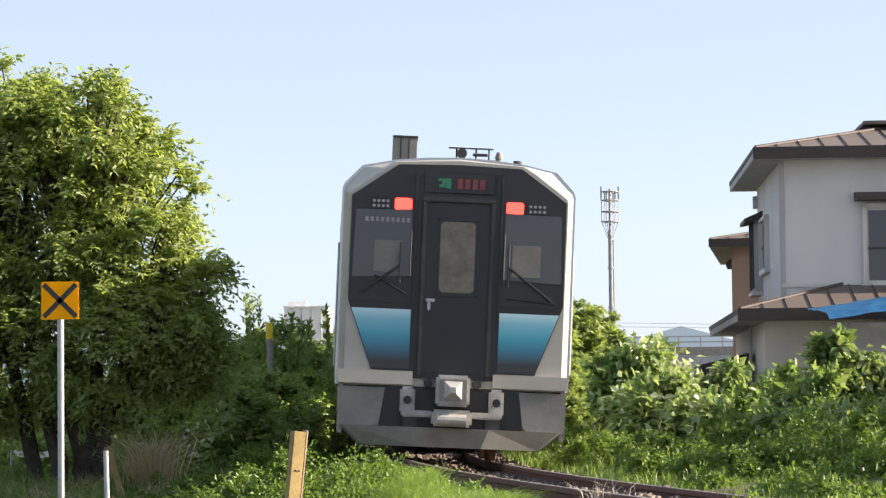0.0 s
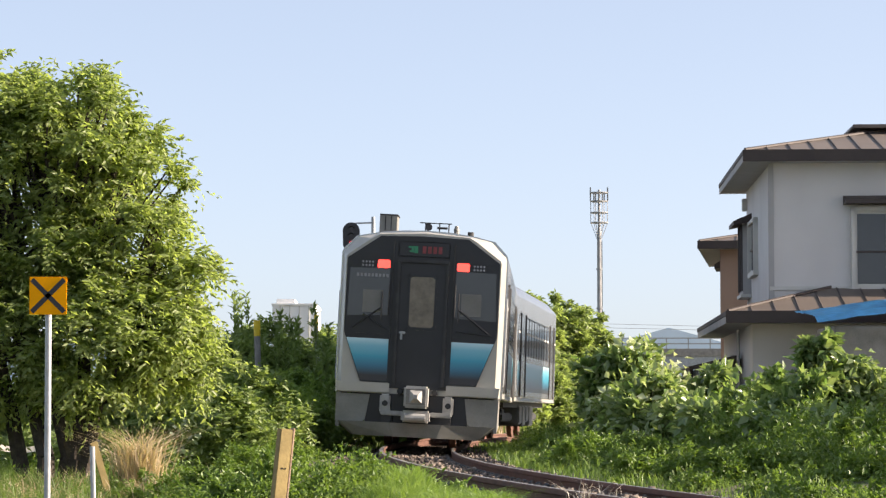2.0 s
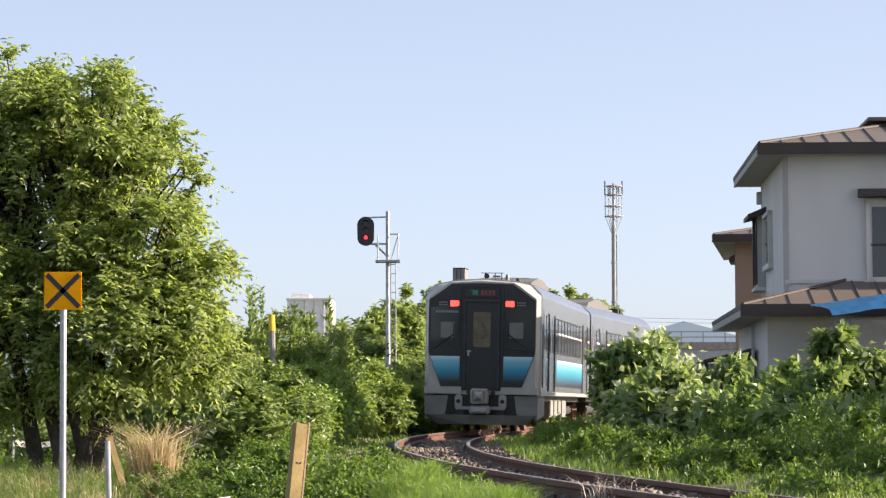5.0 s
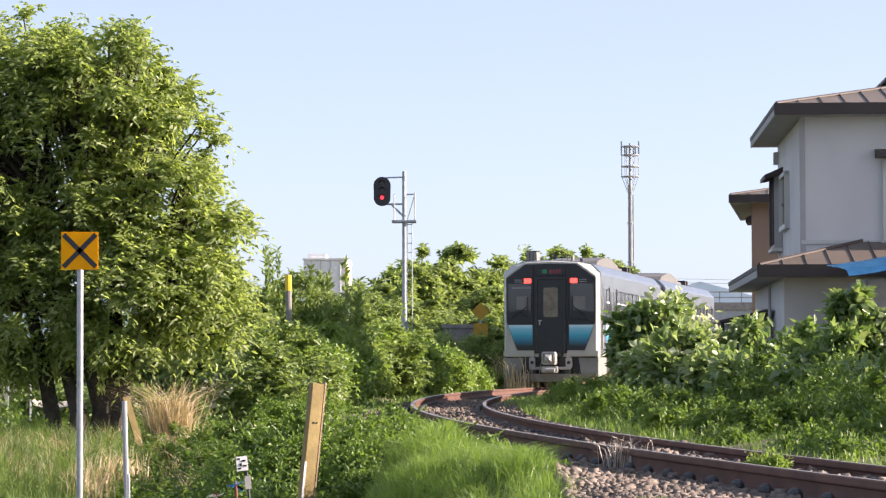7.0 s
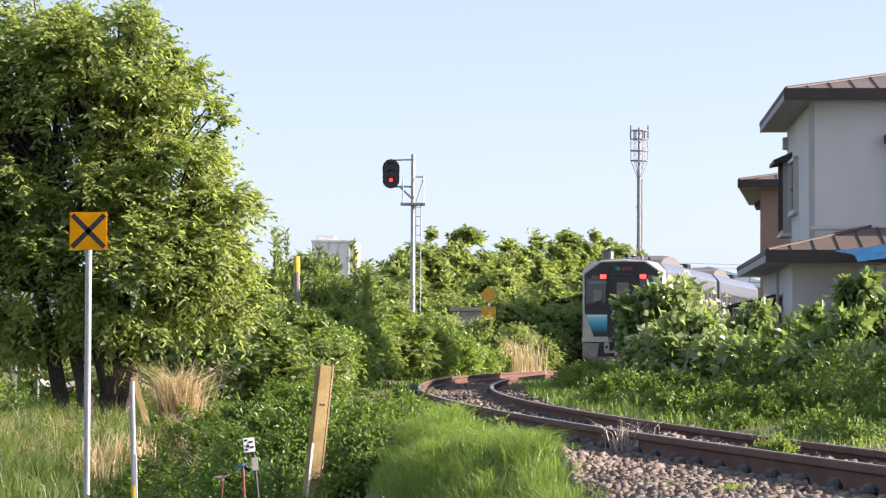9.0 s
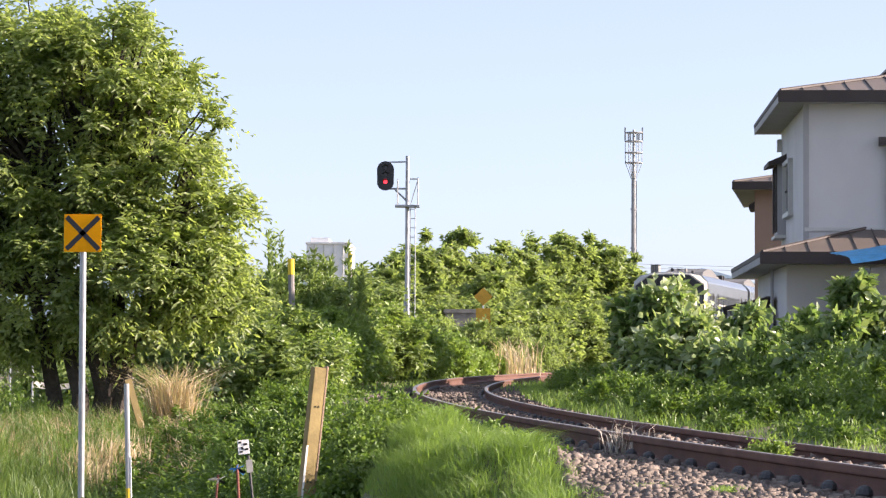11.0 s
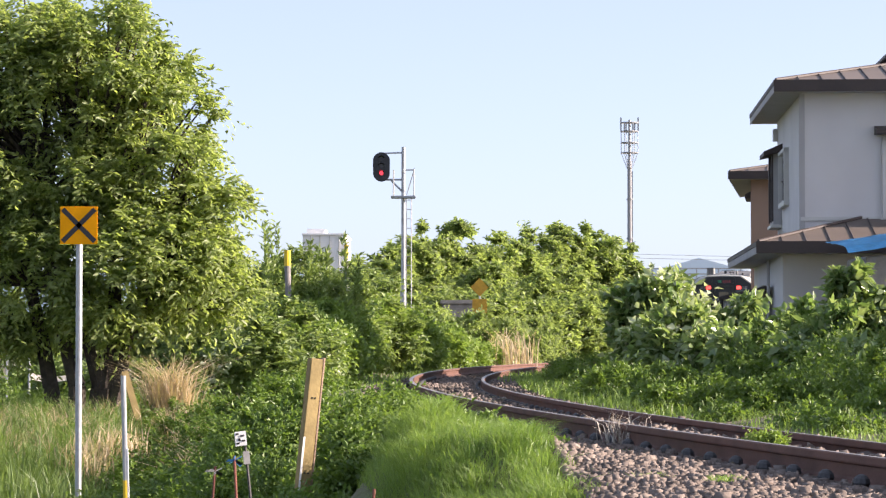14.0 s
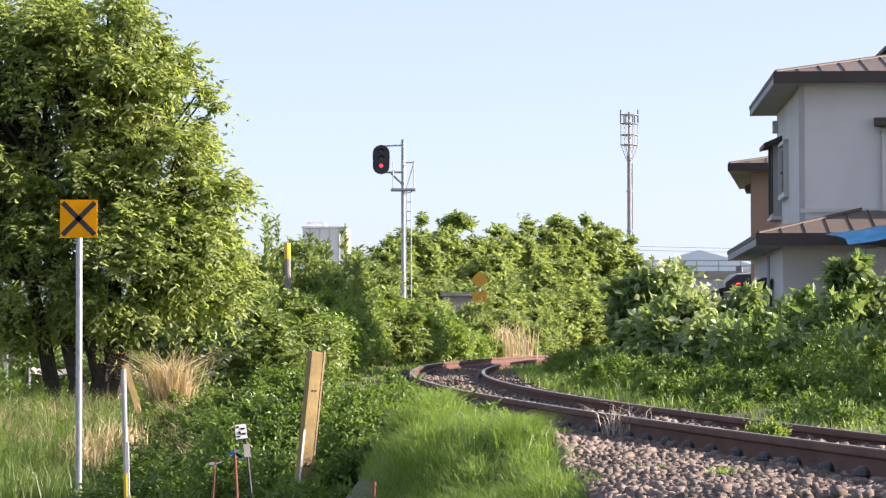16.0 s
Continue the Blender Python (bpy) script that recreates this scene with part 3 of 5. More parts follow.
    # underframe boxes and bogies
    uf = part("underframe", box(-1.15, 1.15, 0.8 - HALF, HALF - 0.8, 0.75, 0.9), M_DARK, car)
    for i, (y0, y1, z0) in enumerate(((-2.2, -1.4, 0.35), (-1.2, -0.3, 0.3), (-0.1, 0.7, 0.4), (0.9, 2.1, 0.3))):
        part("equipment_box", box(-1.2, 1.2, y0, y1, z0, 0.8, 0.03), M_SKIRT, uf)
    for yb in (-3.9, 3.9):
        bg_ = part("bogie", box(-0.95, 0.95, yb - 0.35, yb + 0.35, 0.45, 0.72, 0.03), M_DARK, car, "dark steel bogie")
        for dy in (-1.05, 1.05):
            ax = part("wheelset", rod((-0.6, yb + dy, 0.43), (0.6, yb + dy, 0.43), 0.07, n=8), M_DARK, bg_)
            for u in (-0.566, 0.566):
                bm = rod((u - 0.06, yb + dy, 0.43), (u + 0.06, yb + dy, 0.43), 0.43, n=20)
                part("wheel", bm, M_RUST, ax)
        for s in (-1, 1):
            part("side_frame", box(*((s * 0.9, s * 1.05) if s > 0 else (s * 1.05, s * 0.9)), yb - 1.4, yb + 1.4, 0.42, 0.62, 0.04), M_DARK, bg_)
    # roof equipment
    if tail:
        ex = part("exhaust_housing", box(-0.83, -0.53, 0.7 - HALF, 1.3 - HALF, 3.580, 3.940, 0.01), M_SKIRT, car, "grey ribbed exhaust housing")
        part("cap", box(-0.83, -0.52, 0.68 - HALF, 1.32 - HALF, 3.940, 3.960), M_DARK, ex)
        for x in (-0.73, -0.63):
            part("rib", box(x - 0.008, x + 0.008, 0.685 - HALF, 0.71 - HALF, 3.680, 3.930), M_DARK, ex)
        an = part("antenna_frame", box(-0.14, 0.41, 0.75 - HALF, 0.8 - HALF, 3.835, 3.850), M_DARK, car)
        for x in (-0.04, 0.2, 0.36):
            part("antenna_leg", rod((x, 0.78 - HALF, 3.650), (x, 0.78 - HALF, 3.840), 0.012, n=6), M_DARK, an)
        part("horn", rod((0.02, 0.58 - HALF, 3.760), (0.02, 0.9 - HALF, 3.760), 0.065, 0.03, n=12), M_DARK, an)
        part("loop", rod((0.16, 0.7 - HALF, 3.760), (0.34, 0.7 - HALF, 3.760), 0.02, n=8), M_DARK, an)
        kn = part("aerial_base", rod((0.49, 0.9 - HALF, 3.630), (0.49, 0.9 - HALF, 3.760), 0.06, 0.04, n=12), M_SKIRT, car)
        part("aerial_cap", rod((0.49, 0.9 - HALF, 3.740), (0.49, 0.9 - HALF, 3.820), 0.055, 0.03, n=12), M_SKIRT, kn)
        part("vent_stub", rod((0.73, 1.1 - HALF, 3.580), (0.73, 1.1 - HALF, 3.740), 0.055, n=10), M_DARK, car)
    for y0, y1 in ((-3.2, 1.6),):
        pts = [(y0, 3.630), (y1, 3.630), (y1 - 0.3, 3.780), ((y0 + y1) / 2 + 0.6, 3.940), ((y0 + y1) / 2 - 0.6, 3.940), (y0 + 0.3, 3.780)]
        cw = part("roof_unit", prism(pts, -0.75, 0.75, axis="x"), M_ROOFT, car, "grey domed roof cooling unit")
        part("roof_grille", box(-0.5, 0.5, (y0 + y1) / 2 - 0.5, (y0 + y1) / 2 + 0.5, 3.910, 3.955, 0.01), M_DARK, cw)
    part("roof_box", box(-0.6, 0.6, 1.9, 3.4, 3.62, 3.76, 0.02), M_ROOFT, car)
    for y0 in (4.6, 5.2):
        part("roof_vent", box(0.25, 0.6, y0, y0 + 0.3, 3.6, 3.86, 0.02), M_DARK, car)
    part("gangway", box(-0.5, 0.5, HALF - 0.1, HALF + 0.2, 0.95, 3.2, 0.04), M_BLACK, car)
    return car


def car_pose(s_end):
    """Pose of a car whose near end stands at s_end: its two bogies ride the centre line."""
    xa, ya, _ = track(s_end + 2.75)
    xb, yb, _ = track(s_end + 10.55)
    h = math.atan2(xb - xa, yb - ya)
    return Matrix.Translation(((xa + xb) / 2, (ya + yb) / 2, 0)) @ pose(0, 0, 0, 0, 0, -math.degrees(h)) @ pose(0, 0, 0, 0, cant(s_end + 6), 0)


def end_at(t):
    """Arc length of the train's near end at t seconds: it draws away, slowing a little."""
    return s_of(33.2 + 6.75 * t - 0.03 * t * t)


GAP = 14.45  # from one car's near end to the next one's
tail_car = railcar(car_pose(end_at(0)), True)
lead_car = railcar(car_pose(end_at(0) + GAP), False)


# ---- houses ----
HOUSE = Matrix.Translation((6.53, 50.0, -0.07)) @ pose(0, 0, 0, 0, 0, -3)


def hip_roof(thing_, x0, x1, y0, y1, z, k, inner, seam_gap=0.42, fascia=0.2, wall=None):
    """A low hip roof with eaves x0..x1, y0..y1 at z, slope k, running up by `inner` metres from each eave."""
    a = [(x0, y0, z), (x1, y0, z), (x1, y1, z), (x0, y1, z)]
    b = [(x0 + inner, y0 + inner, z + k * inner), (x1 - inner, y0 + inner, z + k * inner), (x1 - inner, y1 - inner, z + k * inner), (x0 + inner, y1 - inner, z + k * inner)]
    bm = bmesh.new()
    va, vb = [bm.verts.new(p) for p in a], [bm.verts.new(p) for p in b]
    vc = [bm.verts.new((p[0], p[1], p[2] - 0.05)) for p in a]
    vd = [bm.verts.new((p[0], p[1], p[2] - 0.05)) for p in b]
    for i in range(4):
        j = (i + 1) % 4
        bm.faces.new((va[i], va[j], vb[j], vb[i]))
        bm.faces.new((vc[j], vc[i], vd[i], vd[j]))
        bm.faces.new((va[j], va[i], vc[i], vc[j]))
        bm.faces.new((vb[i], vb[j], vd[j], vd[i]))
    roof = part("roof", bm, M_ROOF, thing_, "brown standing-seam metal roof")
    # seams running up the front and the left slope
    n = int((x1 - x0) / seam_gap)
    for i in range(1, n):
        x = x0 + i * seam_gap
        up = min(inner, x - x0, x1 - x)
        part("seam", rod((x, y0 + 0.01, z + 0.012), (x, y0 + up, z + k * up + 0.012), 0.014, n=4), M_SEAM, roof)
    n = int((y1 - y0) / seam_gap)
    for i in range(1, n):
        y = y0 + i * seam_gap
        up = min(inner, y - y0, y1 - y)
        part("seam", rod((x0 + 0.01, y, z + 0.012), (x0 + up, y, z + k * up + 0.012), 0.014, n=4), M_SEAM, roof)
    for p, q in ((a[0], b[0]), (a[1], b[1])):
        part("hip_cap", rod((p[0], p[1], p[2] + 0.02), (q[0], q[1], q[2] + 0.02), 0.03, n=6), M_SEAM, roof)
    f = 0.04
    part("fascia", box(x0 - f, x1 + f, y0 - f, y0, z - fascia, z + 0.015, 0.006), M_FASCIA, thing_, "dark brown eaves board")
    part("fascia", box(x0 - f, x0, y0, y1, z - 0.07, z + 0.015, 0.006), M_FASCIA, thing_, "dark brown eaves board")
    part("fascia", box(x0 - f + 0.012, x0, y0, y1, z - fascia, z - 0.07, 0.006), M_SOFFIT, thing_)
    part("soffit", box(x0, x1, y0, y1, z - fascia + 0.01, z - fascia + 0.04), M_SOFFIT, thing_, "grey soffit board")
    return roof


def window(thing_, m, w, h, hood=True):
    """A window in its wall's plane: m puts its foot's middle, x along the wall, y outwards negative."""
    win = part("window", box(-w / 2, w / 2, -0.03, 0.05, 0, h, 0.004), M_ALU, thing_, "pale framed sliding window", at=m)
    g = 0.07
    for k in (-1, 1):
        x = k * w / 4
        part("pane", box(x - w / 4 + g, x + w / 4 - g * 0.5, -0.036, 0.0, g, h - g), M_GLASS, win)
    for x0, x1, z0, z1 in ((-w / 2 - 0.05, -w / 2 + 0.03, -0.04, h + 0.04), (w / 2 - 0.03, w / 2 + 0.05, -0.04, h + 0.04), (-w / 2 - 0.05, w / 2 + 0.05, h - 0.02, h + 0.06), (-w / 2 - 0.09, w / 2 + 0.09, -0.09, 0.01)):
        part("frame", box(x0, x1, -0.1, 0.03, z0, z1, 0.008), M_ALU, win)
    part("frame", box(-0.025, 0.025, -0.06, 0.0, 0.02, h - 0.02), M_FASCIA, win)
    part("frame", box(-w / 2 + 0.05, w / 2 - 0.05, -0.055, 0.0, h * 0.45, h * 0.45 + 0.035), M_FASCIA, win)
    if hood:
        bm = prism([(-0.42, 0.1), (-0.42, 0.17), (0.0, 0.27), (0.0, 0.1)], -w / 2 - 0.18, w / 2 + 0.18, axis="x")
        for v in bm.verts:
            v.co.z += h
        part("hood", bm, M_FASCIA, win, "dark brown window hood")
    return win


house = thing("house", "two-storey pale grey stucco house with brown metal roofs", "house", HOUSE)
# upper storey, lower storey (half a metre wider to the side, a metre forward)
part("wall", box(0, 9.5, 0, 6.5, 2.3, 5.25, 0.01), M_STUCCO, house, "pale grey stucco wall")
part("wall", box(-0.43, 10.0, -1.1, 7.4, -0.3, 2.25, 0.01), M_STUCCO, house, "pale grey stucco wall")
hip_roof(house, -0.5, 10.0, -0.5, 7.0, 5.4, 0.22, 3.4)
hip_roof(house, -0.92, 10.5, -2.0, 8.0, 2.42, 0.25, 2.0)
part("flashing", box(-0.03, 9.53, -0.03, 0.0, 2.88, 2.95), M_ALU, house)
part("flashing", box(-0.05, 0.05, -0.025, 0.02, 2.6, 5.2), M_SOFFIT, house)
part("roof_lantern", box(1.85, 6.0, 2.2, 5.0, 5.6, 6.05, 0.01), M_FASCIA, house, "small raised roof section")
part("roof_lantern_cap", box(1.72, 6.2, 1.9, 5.2, 6.05, 6.12, 0.01), M_ROOF, house)
window(house, pose(2.12, 0, 2.92), 1.25, 1.42)
window(house, pose(0, 4.05, 3.42, 0, 0, -90), 1.5, 0.98, hood=False)
# bay on the side wall with its own hood
bay = part("bay_window", box(-0.17, 0.0, 5.2, 6.3, 3.03, 4.5, 0.01), M_SOFFIT, house, "shallow bay window on the side wall")
part("pane", box(-0.176, -0.1, 5.32, 6.18, 3.2, 4.4), M_GLASS, bay)
for y0, y1 in ((5.22, 5.31), (5.72, 5.77), (6.19, 6.28)):
    part("frame", box(-0.2, -0.1, y0, y1, 3.1, 4.45, 0.005), M_FASCIA, bay)
part("bay_sill", box(-0.22, 0.0, 5.15, 6.35, 2.97, 3.04, 0.008), M_ALU, bay)
part("hood", prism([(-0.37, 4.42), (-0.37, 4.5), (0.0, 4.66), (0.0, 4.5)], 4.95, 6.4), M_FASCIA, bay, "dark brown hood")
part("vent_box", box(-0.1, 0.0, 6.2, 6.45, 4.8, 5.05, 0.01), M_ALU, house)
# meter boxes and pipes on the lower side wall
for y, z, w in ((2.2, 1.35, 0.12), (3.4, 1.0, 0.16)):
    part("meter_box", box(-0.62, -0.5, y, y + 0.25, z, z + 0.4, 0.02), M_SOFFIT, house, "small grey wall box")
part("drain_pipe", rod((-0.54, 1.2, -0.2), (-0.54, 1.2, 2.2), 0.03, n=8), M_SOFFIT, house)
awning = part("side_awning", prism([(-1.45, 1.46), (-1.45, 1.52), (-0.5, 1.74), (-0.5, 1.66)], 1.4, 4.6), M_FASCIA, house, "small dark lean-to awning")
part("awning_post", rod((-1.4, 1.5, -0.2), (-1.4, 1.5, 1.48), 0.035, n=8), M_FASCIA, awning)
part("awning_wall", box(-1.3, -0.9, 1.6, 4.4, -0.2, 1.46), M_SOFFIT, awning)

brown = thing("house", "tan-sided house with a brown roof behind the grey one", "house", Matrix.Translation((6.99, 62.5, -0.09)) @ pose(0, 0, 0, 0, 0, -8))
part("wall", box(0, 7, 0, 7, -0.3, 4.42, 0.01), M_TAN, brown, "tan brown siding")
hip_roof(brown, -0.46, 7.4, -0.4, 7.4, 4.56, 0.2, 3.0, fascia=0.17)
part("hood", prism([(-0.14, 3.98), (-0.14, 4.08), (0.0, 4.16), (0.0, 3.98)], 0.3, 1.7), M_FASCIA, brown)

# shed under a blue plastic sheet
shed = thing("shed", "low shed roofed with a crumpled blue plastic sheet", "shed", Matrix.Translation((6.75, 45.0, 0.06)))
part("wall", box(0.2, 5.0, 0.2, 2.3, -0.25, 1.95, 0.02), M_CONC, shed)
bm = bmesh.new()
vs = [[bm.verts.new((-0.15 + i * 0.22, -0.2 + j * 0.3, 2.09 + 0.03 * i + 0.035 * noise.noise(Vector((i * 0.9, j * 1.3, 7))) + 0.02 * j - 0.1 * (j == 0))) for i in range(24)] for j in range(10)]
for j in range(9):
    for i in range(23):
        bm.faces.new((vs[j][i], vs[j][i + 1], vs[j + 1][i + 1], vs[j + 1][i]))
bmesh.ops.solidify(bm, geom=bm.faces[:], thickness=0.02)
part("plastic_sheet", bm, M_TARP, shed, "crumpled bright blue plastic sheet")

# ---- line-side things ----
M_RED = mat("red_signal_lens", (0.5, 0.02, 0.02), rough=0.2, bump=0, emit=(1.0, 0.04, 0.06), power=0.9)
M_LENSOFF = mat("unlit_signal_lens", (0.03, 0.025, 0.03), rough=0.2, bump=0)
sig = thing("railway_signal", "colour-light railway signal on a grey steel mast, red lit", "railway signal", Matrix.Translation((-1.27, 85, -0.12)))
part("mast", rod((0, 0, 0), (0, 0, 6.8), 0.075, 0.06, n=14), M_GALV, sig)
part("mast_foot", rod((0, 0, 0), (0, 0, 2.6), 0.1, n=14), M_GALV, sig)
pf = part("platform", box(-0.38, 0.38, -0.3, 0.3, 5.2, 5.27, 0.01), M_GALV, sig, "small service platform with rails")
for x, z in ((-0.3, 6.05), (0.33, 6.1)):
    part("rail_post", rod((x, -0.25, 5.25), (x, -0.25, z), 0.022, n=6), M_GALV, pf)
    part("rail_post", rod((x, 0.25, 5.25), (x, 0.25, z), 0.022, n=6), M_GALV, pf)
    part("guard_rail", rod((x, -0.25, z), (x, 0.25, z), 0.022, n=6), M_GALV, pf)
part("guard_rail", rod((0.05, 0.25, 6.1), (0.33, 0.25, 6.1), 0.022, n=6), M_GALV, pf)
part("brace", rod((0.1, 0, 5.3), (0.33, -0.25, 6.05), 0.014, n=6), M_GALV, pf)
part("brace", rod((-0.38, 0, 5.75), (-0.02, 0, 5.4), 0.03, n=6), M_GALV, pf)
part("top_arm", rod((-0.62, 0, 6.6), (0, 0, 6.62), 0.025, n=6), M_GALV, sig)
part("low_arm", rod((-0.62, 0, 5.78), (0, 0, 5.78), 0.03, n=6), M_GALV, sig)
hd = []
for k in range(24):
    a = 2 * math.pi * k / 24
    hd.append((-0.68 + 0.265 * math.cos(a), 6.17 + 0.265 * math.sin(a) + (0.19 if math.sin(a) >= 0 else -0.19)))
head = part("signal_head", prism(hd, -0.12, -0.06), M_BLACK, sig, "black oval backing board")
part("lamp_case", box(-0.84, -0.52, -0.06, 0.16, 5.9, 6.5, 0.03), M_BLACK, head)
for z, m_ in ((6.42, M_LENSOFF), (6.2, M_LENSOFF), (5.98, M_RED)):
    ln = part("lens", rod((-0.68, -0.15, z), (-0.68, -0.11, z), 0.062, n=14), m_, head, "red lit lens" if m_ is M_RED else "")
    part("lens_hood", prism([(-0.78, z + 0.03), (-0.76, z + 0.09), (-0.68, z + 0.115), (-0.6, z + 0.09), (-0.58, z + 0.03), (-0.6, z + 0.06), (-0.68, z + 0.095), (-0.76, z + 0.06)], -0.3, -0.11), M_BLACK, ln)
lad = part("ladder", rod((0.09, -0.12, 0.3), (0.09, -0.12, 5.2), 0.018, n=6), M_GALV, sig, "steel ladder")
part("stile", rod((0.25, -0.12, 0.3), (0.25, -0.12, 5.2), 0.018, n=6), M_GALV, lad)
for i in range(17):
    z = 0.5 + i * 0.29
    part("rung", rod((0.09, -0.12, z), (0.25, -0.12, z), 0.012, n=6), M_GALV, lad)

xs = thing("warning_sign", "square orange-yellow sign with a black cross on a grey pole", "sign", Matrix.Translation((-3.92, 29.4, -0.04)))
part("pole", rod((0, 0.04, -1.5), (0, 0.04, 1.72), 0.035, n=14), M_GALV, xs, "galvanised steel pole")
bd = part("board", box(-0.2, 0.2, -0.012, 0.0, 1.67, 2.075, 0.003), M_YELLOW, xs, "orange-yellow square board")
for s in (-1, 1):
    b = part("cross_bar", box(-0.245, 0.245, -0.016, -0.0125, -0.026, 0.026), M_BLACK, bd, at=pose(0, 0, 1.8725) @ pose(0, 0, 0, 0, s * 45, 0))
part("clamp", box(-0.05, 0.05, 0.0, 0.08, 1.78, 1.83, 0.005), M_GALV, xs)

dm = thing("track_sign", "orange-yellow diamond and square boards on a thin post", "sign", Matrix.Translation((1.08, 84, -0.12)))
part("post", rod((0, 0.03, -0.2), (0, 0.03, 2.6), 0.03, n=8), M_GALV, dm)
part("diamond_board", box(-0.2, 0.2, -0.01, 0.0, -0.2, 0.2, 0.003), M_BOARD, dm, at=pose(0, 0, 2.42) @ pose(0, 0, 0, 0, 45, 0))
part("square_board", box(-0.22, 0.22, -0.01, 0.0, 1.63, 2.06, 0.003), M_BOARD, dm)

cab = thing("relay_cabinet", "weathered grey concrete trackside cabinet", "cabinet", Matrix.Translation((0.42, 87.5, -0.12)))
part("body", box(-0.5, 0.5, -0.4, 0.4, -0.2, 1.95, 0.03), M_CONC, cab)
part("lid", box(-0.56, 0.56, -0.46, 0.46, 1.95, 2.08, 0.02), M_CONC, cab)

# white building and far bridge
wb = thing("white_building", "plain white flat-roofed building beyond the thicket", "building", Matrix.Translation((-6.8, 150, -0.2)))
part("wall", box(-0.95, 1.4, 0, 8, -0.3, 6.7, 0.02), M_WHITE, wb)
part("parapet", box(-1.0, 1.45, -0.08, 8.1, 6.7, 6.82, 0.02), M_WHITE, wb)
part("roof_housing", box(-0.75, 0.25, 0.5, 4, 6.82, 7.08, 0.02), M_WHITE, wb)
for i in range(4):
    part("wall_rib", box(-0.55 + 0.52 * i, -0.5 + 0.52 * i, -0.05, 0.0, 0.5, 6.68), M_ALU, wb)

mast = thing("telecom_mast", "tall grey telecom mast with an antenna head", "mast", Matrix.Translation((20.3, 300, -0.45)))
part("pole", rod((0, 0, 0), (0, 0, 21.0), 0.29, 0.24, n=14), M_MAST, mast)
part("spine", rod((0, 0, 21.0), (0, 0, 25.6), 0.16, 0.13, n=12), M_MAST, mast)
part("cable_run", box(0.26, 0.34, -0.1, 0.1, 1, 20), M_MAST, mast)
for z in (6.5, 12.5, 16.8):
    part("flange", rod((0, 0, z), (0, 0, z + 0.14), 0.36, n=14), M_MAST, mast)
for z in (21.95, 23.05, 24.3, 25.25):
    bm = ring(0.93, 0.075, z)
    hoop = part("hoop", bm, M_MAST, mast)
    for k in range(4):
        a0 = math.pi / 4 + k * math.pi / 2
        part("spoke", rod((0, 0, z), (math.cos(a0) * 0.93, math.sin(a0) * 0.93, z), 0.05, n=5), M_MAST, hoop)
for k in range(6):
    a0 = 2 * math.pi * k / 6 + 0.05
    x, y = math.cos(a0) * 0.95, math.sin(a0) * 0.95
    part("antenna_panel", box(x - 0.075, x + 0.075, y - 0.06, y + 0.06, 24.35, 25.85 if k in (0, 3) else 25.2, 0.02), M_MAST, mast, "slim grey antenna panel")
    part("upright", rod((x * 0.97, y * 0.97, 21.9), (x * 0.97, y * 0.97, 25.3), 0.04, n=5), M_MAST, mast)
    part("stay", rod((x * 0.97, y * 0.97, 21.95), (x * 0.28, y * 0.28, 20.2), 0.035, n=5), M_MAST, mast)

br = thing("steel_bridge", "long grey bridge deck with railings in the hazy distance", "bridge", Matrix.Translation((17.0, 250, -0.4)))
part("deck", box(0, 60, 0, 6, 6.2, 6.9, 0.02), M_CONC, br)
part("girder", box(3.5, 60, 0.2, 0.6, 5.0, 6.2), M_GALV, br)
for z in (7.35, 7.85):
    part("hand_rail", box(0, 60, -0.05, 0.05, z - 0.06, z + 0.06), M_GALV, br)
for i in range(31):
    part("rail_post", box(i * 2 - 0.05, i * 2 + 0.05, -0.05, 0.05, 6.9, 7.9), M_GALV, br)
for i in range(7):
    x = 4 + i * 4.2
    part("pier", box(x - 0.25, x + 0.25, 0.2, 5.8, 0, 5.2), M_CONC, br)
    part("brace", rod((x - 1.8, 0.3, 5.2), (x, 0.3, 3.4), 0.12, n=5), M_GALV, br)

# far hills; the aerial haze is painted in as a pale blue base
M_HILL = mat("hill_painted_haze", (0.56, 0.68, 0.8), rough=1.0, vary=0.1, scale=0.004, fine=0.02, bump=0)
hv, hf = [], []
for i in range(81):
    x = -1500 + i * 45
    h = 108 + 30 * math.exp(-((x - 395) / 55) ** 2) + 14 * noise.noise(Vector((x * 0.006, 2, 0))) + 5 * noise.noise(Vector((x * 0.03, 5, 0)))
    hv += [(x, 4200, -5), (x, 4200, h), (x, 4700, -5)]
    if i:
        a = 3 * i
        hf += [(a - 3, a, a + 1, a - 2), (a - 2, a + 1, a + 2, a - 1)]
tagged(new("backdrop_hills", mesh_of("hills", hv, hf, M_HILL)), "mountain ridge on the horizon with haze painted in pale blue", "hills", kind="structure")


# ---- plants ----
def unit(v):
    return v / np.maximum(1e-9, np.linalg.norm(v, axis=-1, keepdims=True))


